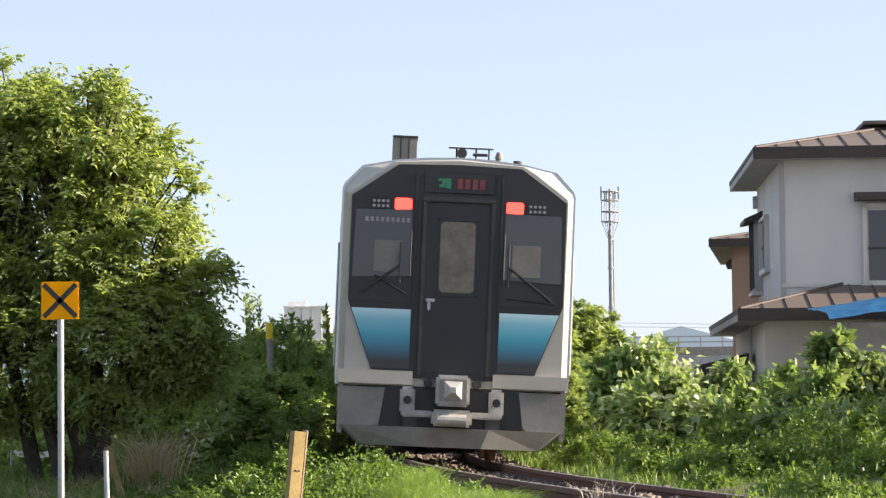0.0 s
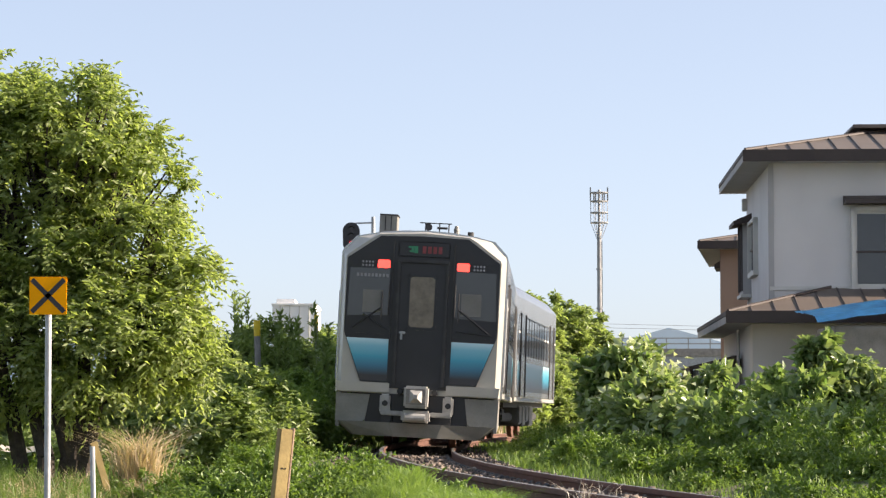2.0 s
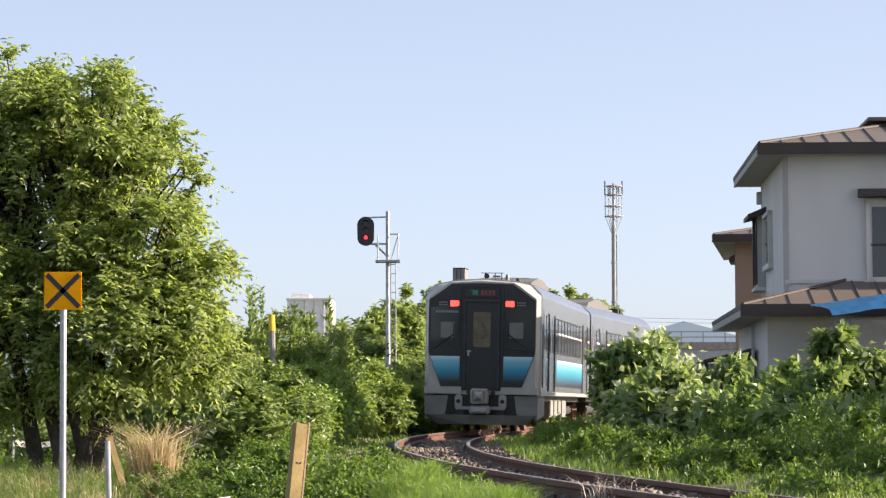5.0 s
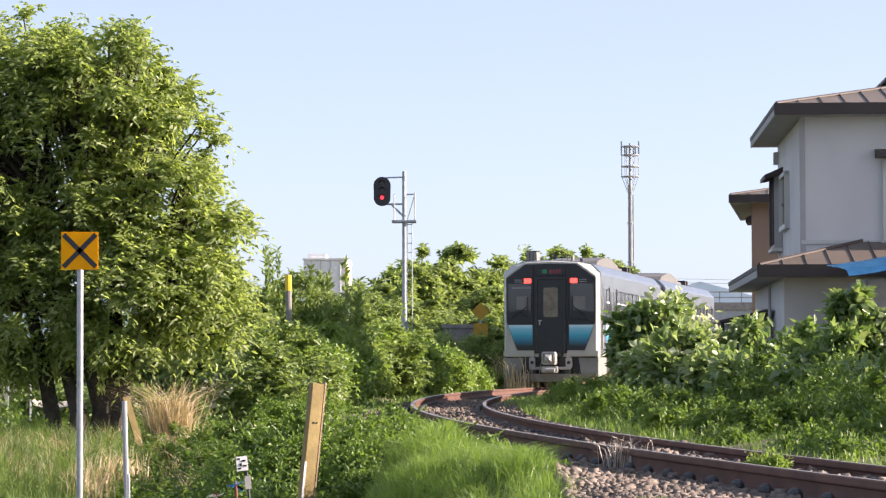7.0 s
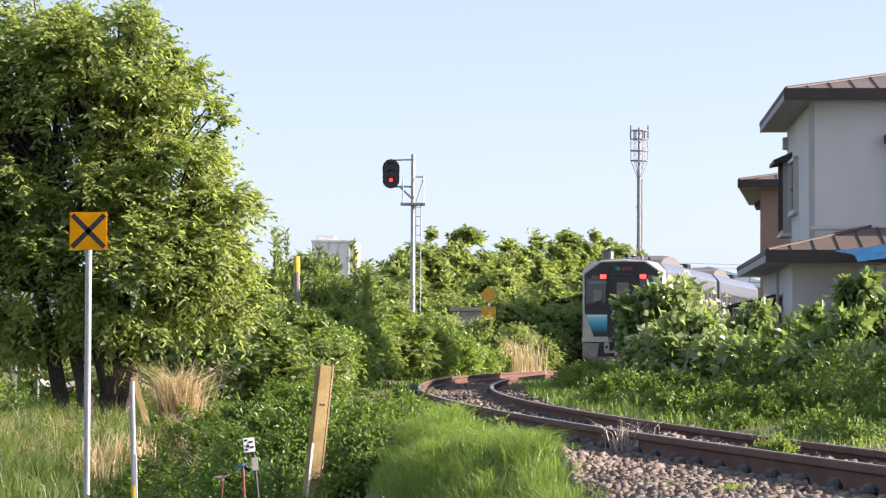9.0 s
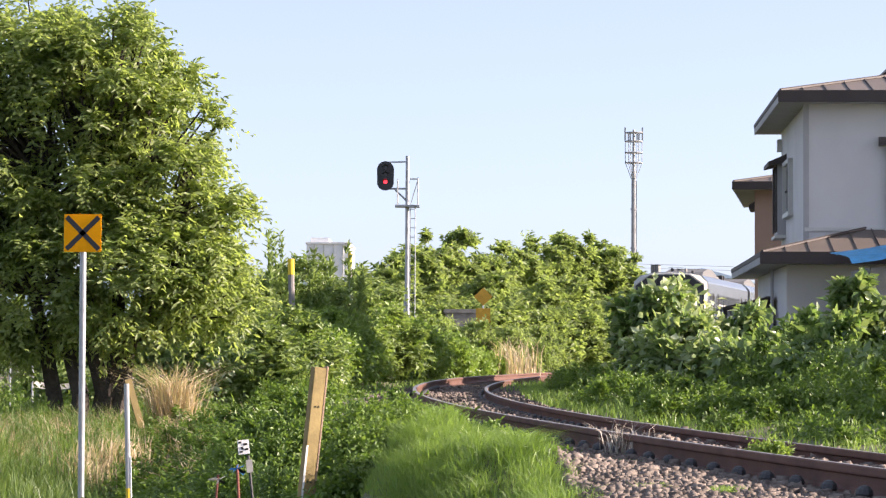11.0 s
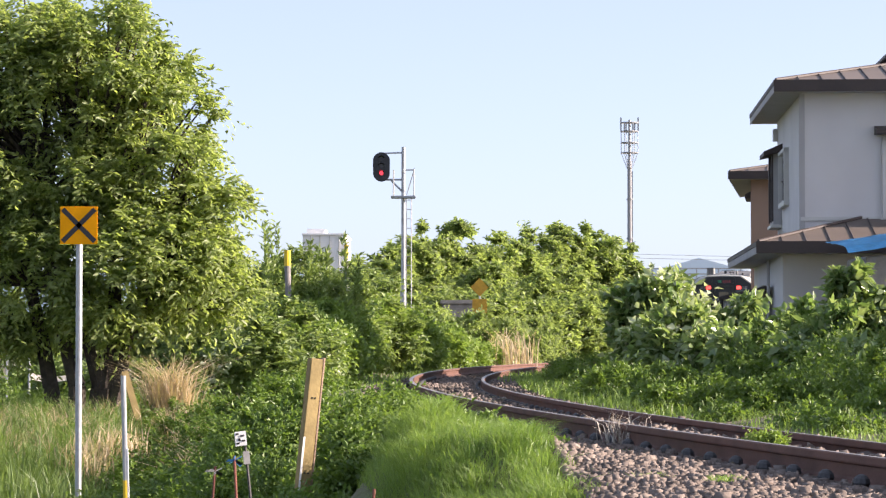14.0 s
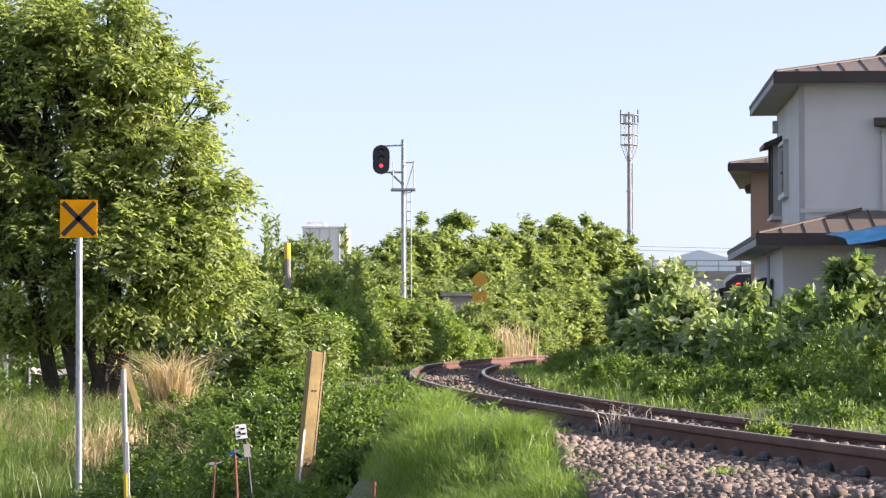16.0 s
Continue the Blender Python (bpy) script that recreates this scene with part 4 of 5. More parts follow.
def leaf_arrays(P, D, length, width, rng, fold=0.25, face=None):
    """Pointed, folded leaves at P along D; their upper sides turn towards `face` and the sky."""
    n = len(P)
    D = unit(D)
    up = rng.normal(size=(n, 3)) * 0.45 + np.array([0, 0, 0.55]) + (0 if face is None else face * 0.6)
    S = unit(np.cross(D, up))
    U = np.cross(S, D)
    Ln = (length * rng.uniform(0.55, 1.3, n))[:, None]
    W = (width * rng.uniform(0.7, 1.2, n))[:, None] * 0.5
    mid = P + D * Ln * 0.45
    V = np.stack([P, mid + S * W + U * W * fold * 2, P + D * Ln - U * Ln * 0.12, mid - S * W + U * W * fold * 2], 1)
    b = 4 * np.arange(n)[:, None]
    F = np.concatenate([b + np.array([[0, 1, 2]]), b + np.array([[0, 2, 3]])])
    return V.reshape(-1, 3), F


def merge(chunks):
    Vs, Fs, o = [], [], 0
    for V, F in chunks:
        Vs.append(V)
        Fs.append(F + o)
        o += len(V)
    return np.concatenate(Vs), np.concatenate(Fs)


def clumps(centres, radii, per, length, width, rng, droop=0.25, flat=1.0):
    """Leaves scattered round many small sprays, thinning outwards; some sprays reach well out."""
    C = np.asarray(centres, float)
    axis = unit(rng.normal(size=C.shape) + np.array([0, 0, 0.8]))
    reach = np.asarray(radii, float) * rng.uniform(0.6, 1.5, len(C))
    Cn, A, rr = np.repeat(C, per, 0), np.repeat(axis, per, 0), np.repeat(reach, per)[:, None]
    N = unit(rng.normal(size=Cn.shape))
    off = N * np.minimum(1.8, np.abs(rng.normal(size=(len(Cn), 1)))) * 0.48 * rr * np.array([1, 1, flat])
    P = Cn + off + A * rr * rng.uniform(-0.8, 1.0, (len(Cn), 1)) * 0.7
    D = N * 0.7 + A * 0.4 + rng.normal(size=N.shape) * 0.45 + np.array([0, 0, -droop])
    return leaf_arrays(P, D, length, width, rng, face=N)


def sprays(centres, axes, reach, twigs, per, length, width, rng, droop=0.35, spread=0.75):
    """Twigs that fan out from each centre along its axis, set with paired leaves and hanging at their tips."""
    C, A = np.repeat(np.asarray(centres, float), twigs, 0), np.repeat(unit(np.asarray(axes, float)), twigs, 0)
    L = np.repeat(np.asarray(reach, float), twigs) * rng.uniform(0.5, 1.25, len(C))
    d = unit(A + rng.normal(size=C.shape) * spread)
    k = np.tile((np.arange(per) + 0.6) / per, len(C))[:, None]
    Cn, dn, Ln = np.repeat(C, per, 0), np.repeat(d, per, 0), np.repeat(L, per)[:, None]
    P = Cn + dn * Ln * k - np.array([0, 0, 1.0]) * droop * Ln * k * k + rng.normal(size=Cn.shape) * 0.012
    side = unit(np.cross(dn, np.array([0.03, 0.02, 1.0]))) * np.tile(np.where(np.arange(per) % 2, 1.0, -1.0), len(C))[:, None]
    D = dn * 0.55 + side * 0.8 + rng.normal(size=P.shape) * 0.3 - np.array([0, 0, droop])
    return leaf_arrays(P, D, length, width, rng, face=dn * 0.5)


def dome_points(cols, rng, each=16, ragged=0.12):
    """Clump centres over the tops and flanks of plant columns (x, y, radius, top)."""
    cs, rs = [], []
    for x, y, r, top in cols:
        g = ground_z(x, y)
        h = max(0.15, top - g)
        for _ in range(each):
            a = rng.uniform(0, 6.283)
            q = rng.uniform(0, 1) ** 0.6
            w = math.sqrt(max(0.0, 1 - q * q * 0.85))
            rr = r * rng.uniform(0.55, 1.0)
            cr = rng.uniform(0.22, 0.42) * min(1.0, r * 1.3)
            cs.append((x + math.cos(a) * rr * math.sqrt(q), y + math.sin(a) * rr * math.sqrt(q), g + h * (0.12 + 0.88 * w * rng.uniform(0.35, 1.0)) - cr + rng.normal() * ragged * 0.5))
            rs.append(cr)
    return cs, rs


def thicket(name, label, category, cols, per, length, width, material, seed, each=16, flat=0.9, ragged=0.12, droop=0.25, twigs=0):
    """Plants over the columns: loose clumps of leaves, or leafy twigs where `twigs` is given."""
    r = np.random.default_rng(seed)
    cs, rs = dome_points(cols, r, each, ragged)
    if twigs:
        ax = r.normal(size=(len(cs), 3)) * 0.5 + np.array([0, 0, 1.0])
        V, F = sprays(cs, ax, np.array(rs) * 1.6, twigs, max(4, per // twigs), length, width, r, droop, 0.6)
    else:
        V, F = clumps(cs, rs, per, length, width, r, droop, flat)
    return tagged(new(name, bulk(name, V, F, material)), label, category, kind="stuff")


def row(y0, y1, n, u0, u1, top0, top1, r0, r1, rng):
    """Plant columns along the track."""
    out = []
    for i in range(n):
        k = (i + rng.uniform(0.2, 0.8)) / n
        y = y0 + (y1 - y0) * k
        x, yy = beside(y, u0 + (u1 - u0) * rng.uniform(0, 1))
        out.append((x, yy, rng.uniform(r0, r1), top0 + (top1 - top0) * k + rng.normal() * 0.08))
    return out


def blades(P, height, width, lean, rng, bend=0.5):
    """Grass blades: two tapering bent segments each."""
    n = len(P)
    a = rng.uniform(0, 6.283, n)
    side = np.stack([np.cos(a), np.sin(a), np.zeros(n)], 1)
    b = rng.uniform(0, 6.283, n)
    out = np.stack([np.cos(b), np.sin(b), np.zeros(n)], 1) * (lean * rng.uniform(0.2, 1.3, n))[:, None]
    h = (height * rng.uniform(0.55, 1.2, n))[:, None]
    up = np.array([0, 0, 1.0])
    w = (width * rng.uniform(0.7, 1.2, n))[:, None] * 0.5
    m = P + up * h * 0.55 + out * h * 0.35
    t = P + up * h * (1 - 0.25 * bend) + out * h * (0.8 + bend * 0.5)
    V = np.stack([P - side * w, P + side * w, m + side * w * 0.8, m - side * w * 0.8, t], 1)
    base = 5 * np.arange(n)[:, None]
    F = np.concatenate([base + np.array([[0, 1, 2]]), base + np.array([[0, 2, 3]]), base + np.array([[3, 2, 4]])])
    return V.reshape(-1, 3), F


def lawn(name, label, category, n, area, height, width, lean, material, seed, cond=None):
    r = np.random.default_rng(seed)
    x = r.uniform(area[0], area[1], n)
    y = r.uniform(area[2], area[3], n)
    z = ground_z_fast(zip(x, y))
    P = np.stack([x, y, z], 1)
    if cond:
        P = P[np.array([cond(*p) for p in P])]
    # tufts: height follows a patchy field
    f = np.array([0.75 + 0.5 * noise.noise(Vector((p[0] * 2.2, p[1] * 2.2, 1.0))) for p in P])
    V, F = blades(P, height * f, width, lean, r)
    return tagged(new(name, bulk(name, V, F, material)), label, category, kind="stuff")


def limb(bm, p, q, r0, r1, rng, bends=3):
    pts = [Vector(p).lerp(Vector(q), i / bends) + (Vector(rng.normal(size=3)) * 0.06 if 0 < i < bends else Vector()) for i in range(bends + 1)]
    for i in range(bends):
        rod(pts[i], pts[i + 1], r0 + (r1 - r0) * i / bends, r0 + (r1 - r0) * (i + 1) / bends, n=7, bm=bm)
    return pts


def broadleaf_tree(x, y, label, lobes, trunks, seed, clump_n=150, twigs=15, per=12, leaf=0.1):
    r = np.random.default_rng(seed)
    tr = thing("tree", label, "tree", Matrix.Translation((x, y, ground_z(x, y) - 0.05)))
    z0 = ground_z(x, y)
    bm = bmesh.new()
    tips = []
    for dx, h, lean in trunks:
        pts = limb(bm, (dx, 0, -0.3), (dx + lean, 0.1, h), 0.14, 0.06, r, 4)
        tips += pts[2:]
    cs, rs, ax = [], [], []
    vol = np.array([l[3] * l[4] * l[5] for l in lobes]) ** 0.7
    for l, share in zip(lobes, vol / vol.sum()):
        for _ in range(int(clump_n * share)):
            d = unit(r.normal(size=3)) * r.uniform(0.25, 1.0) ** 0.4
            cs.append((l[0] - x + d[0] * l[3], l[1] - y + d[1] * l[4], l[2] - z0 + d[2] * l[5]))
            rs.append(r.uniform(0.28, 0.62))
            ax.append(Vector(d))
    for i in range(0, len(cs), 2):
        c = Vector(cs[i])
        t = min(tips, key=lambda q: (q - c).length + (2 if q.z > c.z else 0))
        limb(bm, t, c, 0.035, 0.01, r, 3)
    part("trunk", bm, M_BARK, tr, "dark rough-barked forked trunk and limbs")
    V, F = sprays(cs, [a + Vector((0, 0, 0.35)) for a in ax], rs, twigs, per, leaf, leaf * 0.42, r)
    part("crown", bulk("crown", V, F, M_TREE), None, tr, "dense yellow-green leafy crown")
    return tr


rg = np.random.default_rng(11)
broadleaf_tree(-4.72, 37.5, "leafy yellow-green broadleaf tree with a forked dark trunk",
               [(-5.44, 37.7, 3.44, 1.5, 1.2, 1.9), (-4.68, 37.4, 4.5, 0.9, 1.0, 0.8), (-3.87, 37.3, 3.4, 0.75, 0.9, 1.15), (-3.62, 37.2, 1.95, 0.65, 0.9, 0.95),
                (-4.3, 37.2, 1.6, 1.2, 1.1, 0.95), (-5.75, 37.4, 1.6, 1.2, 1.1, 1.0), (-3.0, 37.3, 1.5, 0.32, 0.4, 0.5), (-5.9, 37.6, 4.7, 1.1, 1.0, 0.75), (-6.9, 37.6, 3.0, 1.2, 1.1, 2.0), (-5.0, 36.9, 2.7, 0.8, 0.6, 0.8), (-3.15, 37.2, 2.2, 0.45, 0.6, 0.8)],
               [(-0.3, 3.4, -0.4), (-0.17, 3.5, -0.05), (-0.03, 3.3, 0.3), (0.09, 2.9, 0.7), (-0.24, 2.8, -0.9)], 3, clump_n=860, twigs=12, per=12, leaf=0.112)

BANK = [(2.95, 42, 0.4, 1.4), (3.25, 42, 0.5, 1.75), (3.7, 42.5, 0.6, 1.62), (4.1, 43, 0.7, 1.2), (4.7, 43, 0.7, 1.2), (5.3, 42, 0.7, 1.25), (6.0, 42, 0.8, 1.15),
        (2.95, 40, 0.4, 0.85), (3.4, 39.5, 0.6, 1.05), (3.9, 39, 0.7, 0.8), (4.6, 39, 0.8, 0.8), (5.5, 38, 0.9, 0.9), (6.4, 40, 0.9, 1.2), (7.2, 42, 1.0, 1.3)]
thicket("weed_bank", "tall broad-leaved green weeds crowding the track side", "weeds", BANK, 200, 0.17, 0.11, M_BROAD, 21, each=30, ragged=0.3)
thicket("weed_bank", "tall dark green weeds with broad leaves near the house", "weeds",
        [(5.0, 34, 0.35, 1.65), (5.4, 34, 0.45, 1.55), (4.6, 33.5, 0.5, 0.95), (3.9, 34, 0.6, 0.6), (5.2, 32, 0.6, 0.75), (4.4, 31, 0.6, 0.45), (6.2, 36, 0.8, 1.4)],
        200, 0.15, 0.09, M_BROAD, 22, each=26, ragged=0.3)
thicket("upturned_leaves", "pale undersides of wind-turned broad leaves", "weeds", BANK[:4] + BANK[7:10], 9, 0.16, 0.11, M_PALE, 51, each=46, ragged=0.35)
thicket("upturned_leaves", "few pale wind-turned leaves on the creeper bank", "weeds",
        [(-3.6, 49.5, 0.9, 1.3), (-2.8, 48.5, 0.9, 1.05), (-2.4, 45.8, 0.7, 1.05), (-3.4, 44.4, 0.7, 1.05)], 4, 0.13, 0.08, M_PALE, 52, each=22, ragged=0.3)
slope = np.random.default_rng(61)
thicket("slope_weeds", "dull green and brownish low weeds on the rough slope", "weeds",
        [(x, y, slope.uniform(0.3, 0.55), ground_z(x, y) + slope.uniform(0.2, 0.55)) for x, y in zip(slope.uniform(-3.7, -1.9, 40), slope.uniform(26.5, 36, 40))],
        170, 0.07, 0.03, M_WEED, 53, each=14, ragged=0.15, twigs=12)
thicket("verge_weeds", "low green weeds and grass along the rail", "weeds",
        row(15.5, 40, 34, 1.75, 2.7, 0.0, 0.3, 0.3, 0.5, rg) + row(16, 32, 26, 2.7, 4.2, 0.3, 0.7, 0.4, 0.7, rg) + row(19, 36, 26, 4.3, 6.5, 0.8, 1.0, 0.6, 0.9, rg) + row(28, 60, 14, 1.9, 2.8, 0.2, 0.5, 0.4, 0.5, rg), 240, 0.06, 0.03, M_WEED, 23, each=14)
thicket("weed_mound", "dense mound of small-leaved green weeds", "weeds",
        [(-1.75, 22.5, 0.5, -0.1), (-1.4, 22.5, 0.5, 0.2), (-1.05, 22, 0.5, 0.33), (-0.6, 22.5, 0.5, 0.36), (-0.22, 22.5, 0.4, 0.15), (-1.3, 20.5, 0.5, -0.15), (-0.9, 19.8, 0.5, -0.05), (-0.5, 20, 0.4, 0.1),
         (-1.6, 24, 0.5, 0.1), (-2.1, 23, 0.5, -0.45), (-1.7, 20.5, 0.5, -0.5), (-0.15, 20.5, 0.35, -0.0), (-0.72, 16.6, 0.35, -0.22), (-0.62, 15.6, 0.32, -0.4), (-0.5, 17.6, 0.3, -0.02), (-0.9, 17.8, 0.35, -0.3)],
        420, 0.045, 0.024, M_WEED, 24, each=20)
thicket("low_weeds", "low dull green weeds on the rough slope", "weeds",
        row(31, 40, 14, -4.8, -3.0, -0.6, 0.0, 0.5, 0.8, rg) + row(36, 44, 10, -6.5, -4.0, -0.1, 0.2, 0.5, 0.8, rg) + row(18.5, 30, 22, -1.6, -1.0, -0.06, 0.02, 0.15, 0.28, rg) + row(30, 46, 14, -2.6, -1.7, 0.0, 0.1, 0.3, 0.5, rg), 240, 0.065, 0.03, M_WEED, 28, each=14)
thicket("vine_bank", "bright green creeper covering the bank beside the track", "weeds",
        row(47, 60, 22, -2.3, -3.0, 1.1, 1.75, 0.5, 0.8, rg) + row(60, 72, 24, -2.2, -2.9, 1.75, 1.35, 0.5, 0.8, rg) + row(72, 83, 22, -2.0, -2.8, 1.35, 0.25, 0.5, 0.8, rg) + row(48, 70, 30, -3.0, -4.2, 1.6, 1.35, 0.6, 0.9, rg), 260, 0.1, 0.07, M_VINE, 25, each=20)
thicket("undergrowth", "tangled tall green undergrowth between tree and track", "weeds",
        [(-3.9, 55, 0.7, 2.6), (-3.2, 55, 0.7, 2.5), (-2.5, 56, 0.7, 2.25), (-4.6, 56, 0.8, 2.6), (-1.9, 58, 0.7, 1.9), (-3.6, 50, 0.8, 1.2), (-2.8, 49, 0.8, 0.9), (-4.3, 50, 0.8, 1.4), (-2.4, 46, 0.7, 1.0), (-3.0, 44.5, 0.7, 1.0), (-3.5, 46, 0.7, 1.3), (-5.4, 57, 0.9, 2.2), (-1.2, 60, 0.7, 1.5),
         (-4.8, 66, 0.8, 2.9), (-4.0, 66, 0.8, 3.0)],
        260, 0.13, 0.055, M_FAR, 26, each=30, ragged=0.4, twigs=14)
thicket("hedge", "dense green hedge behind the tree", "hedge",
        [(-5.6 - i * 1.1, 56 + 0.5 * (i % 3), 0.9, 1.5 + 0.25 * (i % 2)) for i in range(8)] + [(-5.2 - i * 0.9, 44 + 1.5 * (i % 3), 0.8, 0.25 + 0.2 * (i % 2)) for i in range(8)], 240, 0.13, 0.07, M_FAR, 29, each=24, ragged=0.3)
FAR_ROW = []  # crowns set back one behind the other, so that the low sun reaches each
for i, (x, z) in enumerate(((-3.5, 3.9), (-2.7, 4.0), (-2.0, 4.3), (-1.2, 4.7), (-0.5, 5.3), (0.4, 5.6), (1.2, 5.3), (1.9, 5.0), (2.8, 4.85), (3.5, 5.3), (4.6, 5.5), (5.6, 5.1), (6.6, 4.8))):
    y = 97 + 1.5 * i
    k = y / 104
    FAR_ROW.append((x * k, y, 1.2 * k, 0.56 + (z - 0.56) * k))
thicket("thicket", "dense green bushes and young trees beyond the signal", "bushes",
        FAR_ROW + [(7.6, 120, 1.3, 5.0), (7.0, 124, 1.4, 5.6)]
        + [(-3.2 + 0.95 * i, 96 + 0.8 * i, 1.2, 3.0 + 0.35 * (i % 3)) for i in range(10)] + [(-0.4 + 1.0 * i, 91 + 1.2 * i, 1.1, 2.2 + 0.3 * (i % 2)) for i in range(7)],
        240, 0.22, 0.095, M_FARTREE, 27, each=70, ragged=0.3, twigs=14)
thicket("low_bushes", "low green bushes round the trackside boards", "bushes",
        [(-0.4, 82.5, 0.7, 2.0), (0.4, 82.5, 0.6, 1.95), (1.2, 82.3, 0.6, 1.7), (1.9, 83, 0.6, 1.6), (0.0, 83, 0.5, 2.0), (-1.4, 83, 0.8, 1.5), (2.6, 88, 0.7, 1.3), (3.2, 93, 0.8, 1.7), (-2.4, 84, 0.9, 1.7)],
        300, 0.11, 0.06, M_FARTREE, 33, each=22)
thicket("undergrowth", "tangled tall green undergrowth before the white building", "weeds",
        [(-3.2, 67, 0.8, 2.85), (-2.4, 68, 0.8, 2.6), (-1.7, 69, 0.8, 2.4), (-0.9, 72, 0.8, 2.1), (-5.8, 66, 0.9, 2.8)], 260, 0.14, 0.06, M_FAR, 35, each=30, ragged=0.5, twigs=14)
# added outside the view, only to throw shade on the verge weeds
thicket("hedge", "unseen leafy screen added to shade the verge", "hedge", [(8.4 + 0.3 * (i % 2), 22 + 1.9 * i, 1.0, 2.9) for i in range(7)], 200, 0.16, 0.09, M_FAR, 37, each=26)
lawn("grass_mound", "fresh bright green grass on a small mound", "grass", 32000, (-0.7, 1.1, 13.2, 18.4), 0.12, 0.0045, 0.6, M_GRASS, 31,
     lambda x, y, z: x - track(s_of(y))[0] < -1.33 - 0.13 * max(0, 17 - y) + 0.1 * noise.noise(Vector((x * 3, y * 3, 0))) and x > -0.46 + 0.22 * noise.noise(Vector((x * 2, y * 2.5, 8))))
lawn("grass_field", "tall green grass on the low ground", "grass", 13000, (-6.5, -3.5, 29.7, 38), 0.6, 0.012, 0.45, M_LONG, 32,
     lambda x, y, z: x < -3.85 + 0.25 * noise.noise(Vector((x, y * 1.5, 4))))
lawn("grass_verge", "patchy green grass round the far bend", "grass", 9000, (-2.0, 6.0, 50, 84), 0.2, 0.02, 0.5, M_GRASS, 38,
     lambda x, y, z: 0.72 < abs(x - track(s_of(y))[0]) < 1.9)
lawn("grass_verge", "green grass on the verge beside the rail", "grass", 5000, (1.8, 5.0, 13.5, 27), 0.16, 0.008, 0.7, M_GRASS, 36,
     lambda x, y, z: 1.1 < x - track(s_of(y))[0] < 2.4)
lawn("grass_verge", "bright green grass beside the rail", "grass", 12000, (0.6, 3.6, 26, 56), 0.2, 0.012, 0.5, M_GRASS, 34,
     lambda x, y, z: 1.15 < x - track(s_of(y))[0] < 1.95)

# ---- small things on the verge ----
stake = thing("wooden_stake", "leaning yellowed timber stake with nail holes", "stake", Matrix.Translation((-0.965, 17.5, -0.975)) @ pose(0, 0, 0, 0, 5.8, 0) @ pose(0, 0, 0, 0, 0, 28))
part("post", box(-0.045, 0.04, -0.03, 0.03, 0, 1.45, 0.004), M_WOOD, stake)
part("side_batten", box(0.0425, 0.056, -0.028, 0.028, 0.01, 1.46, 0.003), M_WOODE, stake, "pinkish side batten")
part("edge_strip", box(-0.045, -0.032, -0.0335, -0.0305, 0.35, 0.95), M_WHITE, stake, "whitened split edge")
for x, z in ((-0.012, 1.2), (0.01, 1.2), (-0.012, 0.72), (0.012, 0.72)):
    part("nail_hole", rod((x, -0.034, z), (x, -0.0305, z), 0.006, n=8), M_BLACK, stake)

pole = thing("marker_pole", "thin grey reflector pole with a yellow and black foot", "marker pole", Matrix.Translation((-2.3, 20, -1.15)) @ pose(0, 0, 0, 0, -1.5, 0))
part("shaft", rod((0, 0, 0), (0, 0, 1.48), 0.019, n=10), M_GALV, pole)
part("reflector_band", rod((0, 0, 0.3), (0, 0, 0.72), 0.0205, n=10), M_YTOP, pole, "yellow band")
part("reflector_band", rod((0, 0, 0.45), (0, 0, 0.52), 0.0215, n=10), M_BLACK, pole, "black band")
part("white_strip", box(0.012, 0.024, -0.016, 0.012, 0.05, 0.95), M_WHITE, pole)

M_REDW = mat("reddish_stick", (0.28, 0.1, 0.07), rough=0.8, vary=0.4, scale=10, fine=60, bump=0.2)
M_TAPEB = mat("blue_ribbon_tape", (0.1, 0.35, 0.65), rough=0.5, vary=0.15, bump=0.05)
M_TAPEW = mat("pale_ribbon_tape", (0.7, 0.66, 0.6), rough=0.6, vary=0.15, bump=0.05)
for x, top, tape, label in ((-1.535, -0.24, M_TAPEW, "reddish stick tied with pale tape"), (-1.345, -0.17, M_TAPEB, "reddish stick tied with blue tape")):
    st = thing("survey_stick", label, "stick", Matrix.Translation((x, 18.0, -0.75)) @ pose(0, 0, 0, 0, -3 if tape is M_TAPEB else 4, 0), group="survey sticks")
    h = top + 0.75
    part("stick", rod((0, 0, -0.1), (0, 0, h), 0.009, n=8), M_REDW, st)
    r = random.Random(x)
    for k in range(8):
        a = k * 0.8
        d = Vector((math.cos(a), math.sin(a) * 0.6, r.uniform(-0.9, 0.5)))
        q = Vector((0, -0.005, h - 0.03))
        bm = bmesh.new()
        w = Vector((0.006, 0, 0.006))
        e_ = q + d.normalized() * r.uniform(0.03, 0.075)
        f1 = bm.faces.new([bm.verts.new(v) for v in (q - w, q + w, e_ + w * 1.2, e_ - w * 1.2)])
        bmesh.ops.solidify(bm, geom=[f1], thickness=0.002)
        part("ribbon", bm, tape, st)

st = thing("survey_stick", "short reddish stick standing by the grass mound", "stick", Matrix.Translation((-0.41, 15.0, -0.75)) @ pose(0, 0, 0, 0, 3, 0), group="survey sticks")
part("stick", rod((0, 0, -0.1), (0, 0, 0.52), 0.009, n=8), M_REDW, st)

card = thing("plate_marker", "small tilted white plate with dark blotches on a peg", "marker plate", Matrix.Translation((-1.34, 19.0, -0.75)) @ pose(0, 0, 0, 0, -6, 12))
part("peg", rod((0.03, 0.02, -0.1), (0.03, 0.02, 0.6), 0.01, n=6), M_DARK, card)
pl = part("plate", box(-0.04, 0.04, -0.004, 0.004, 0.61, 0.71, 0.002), M_WHITE, card)
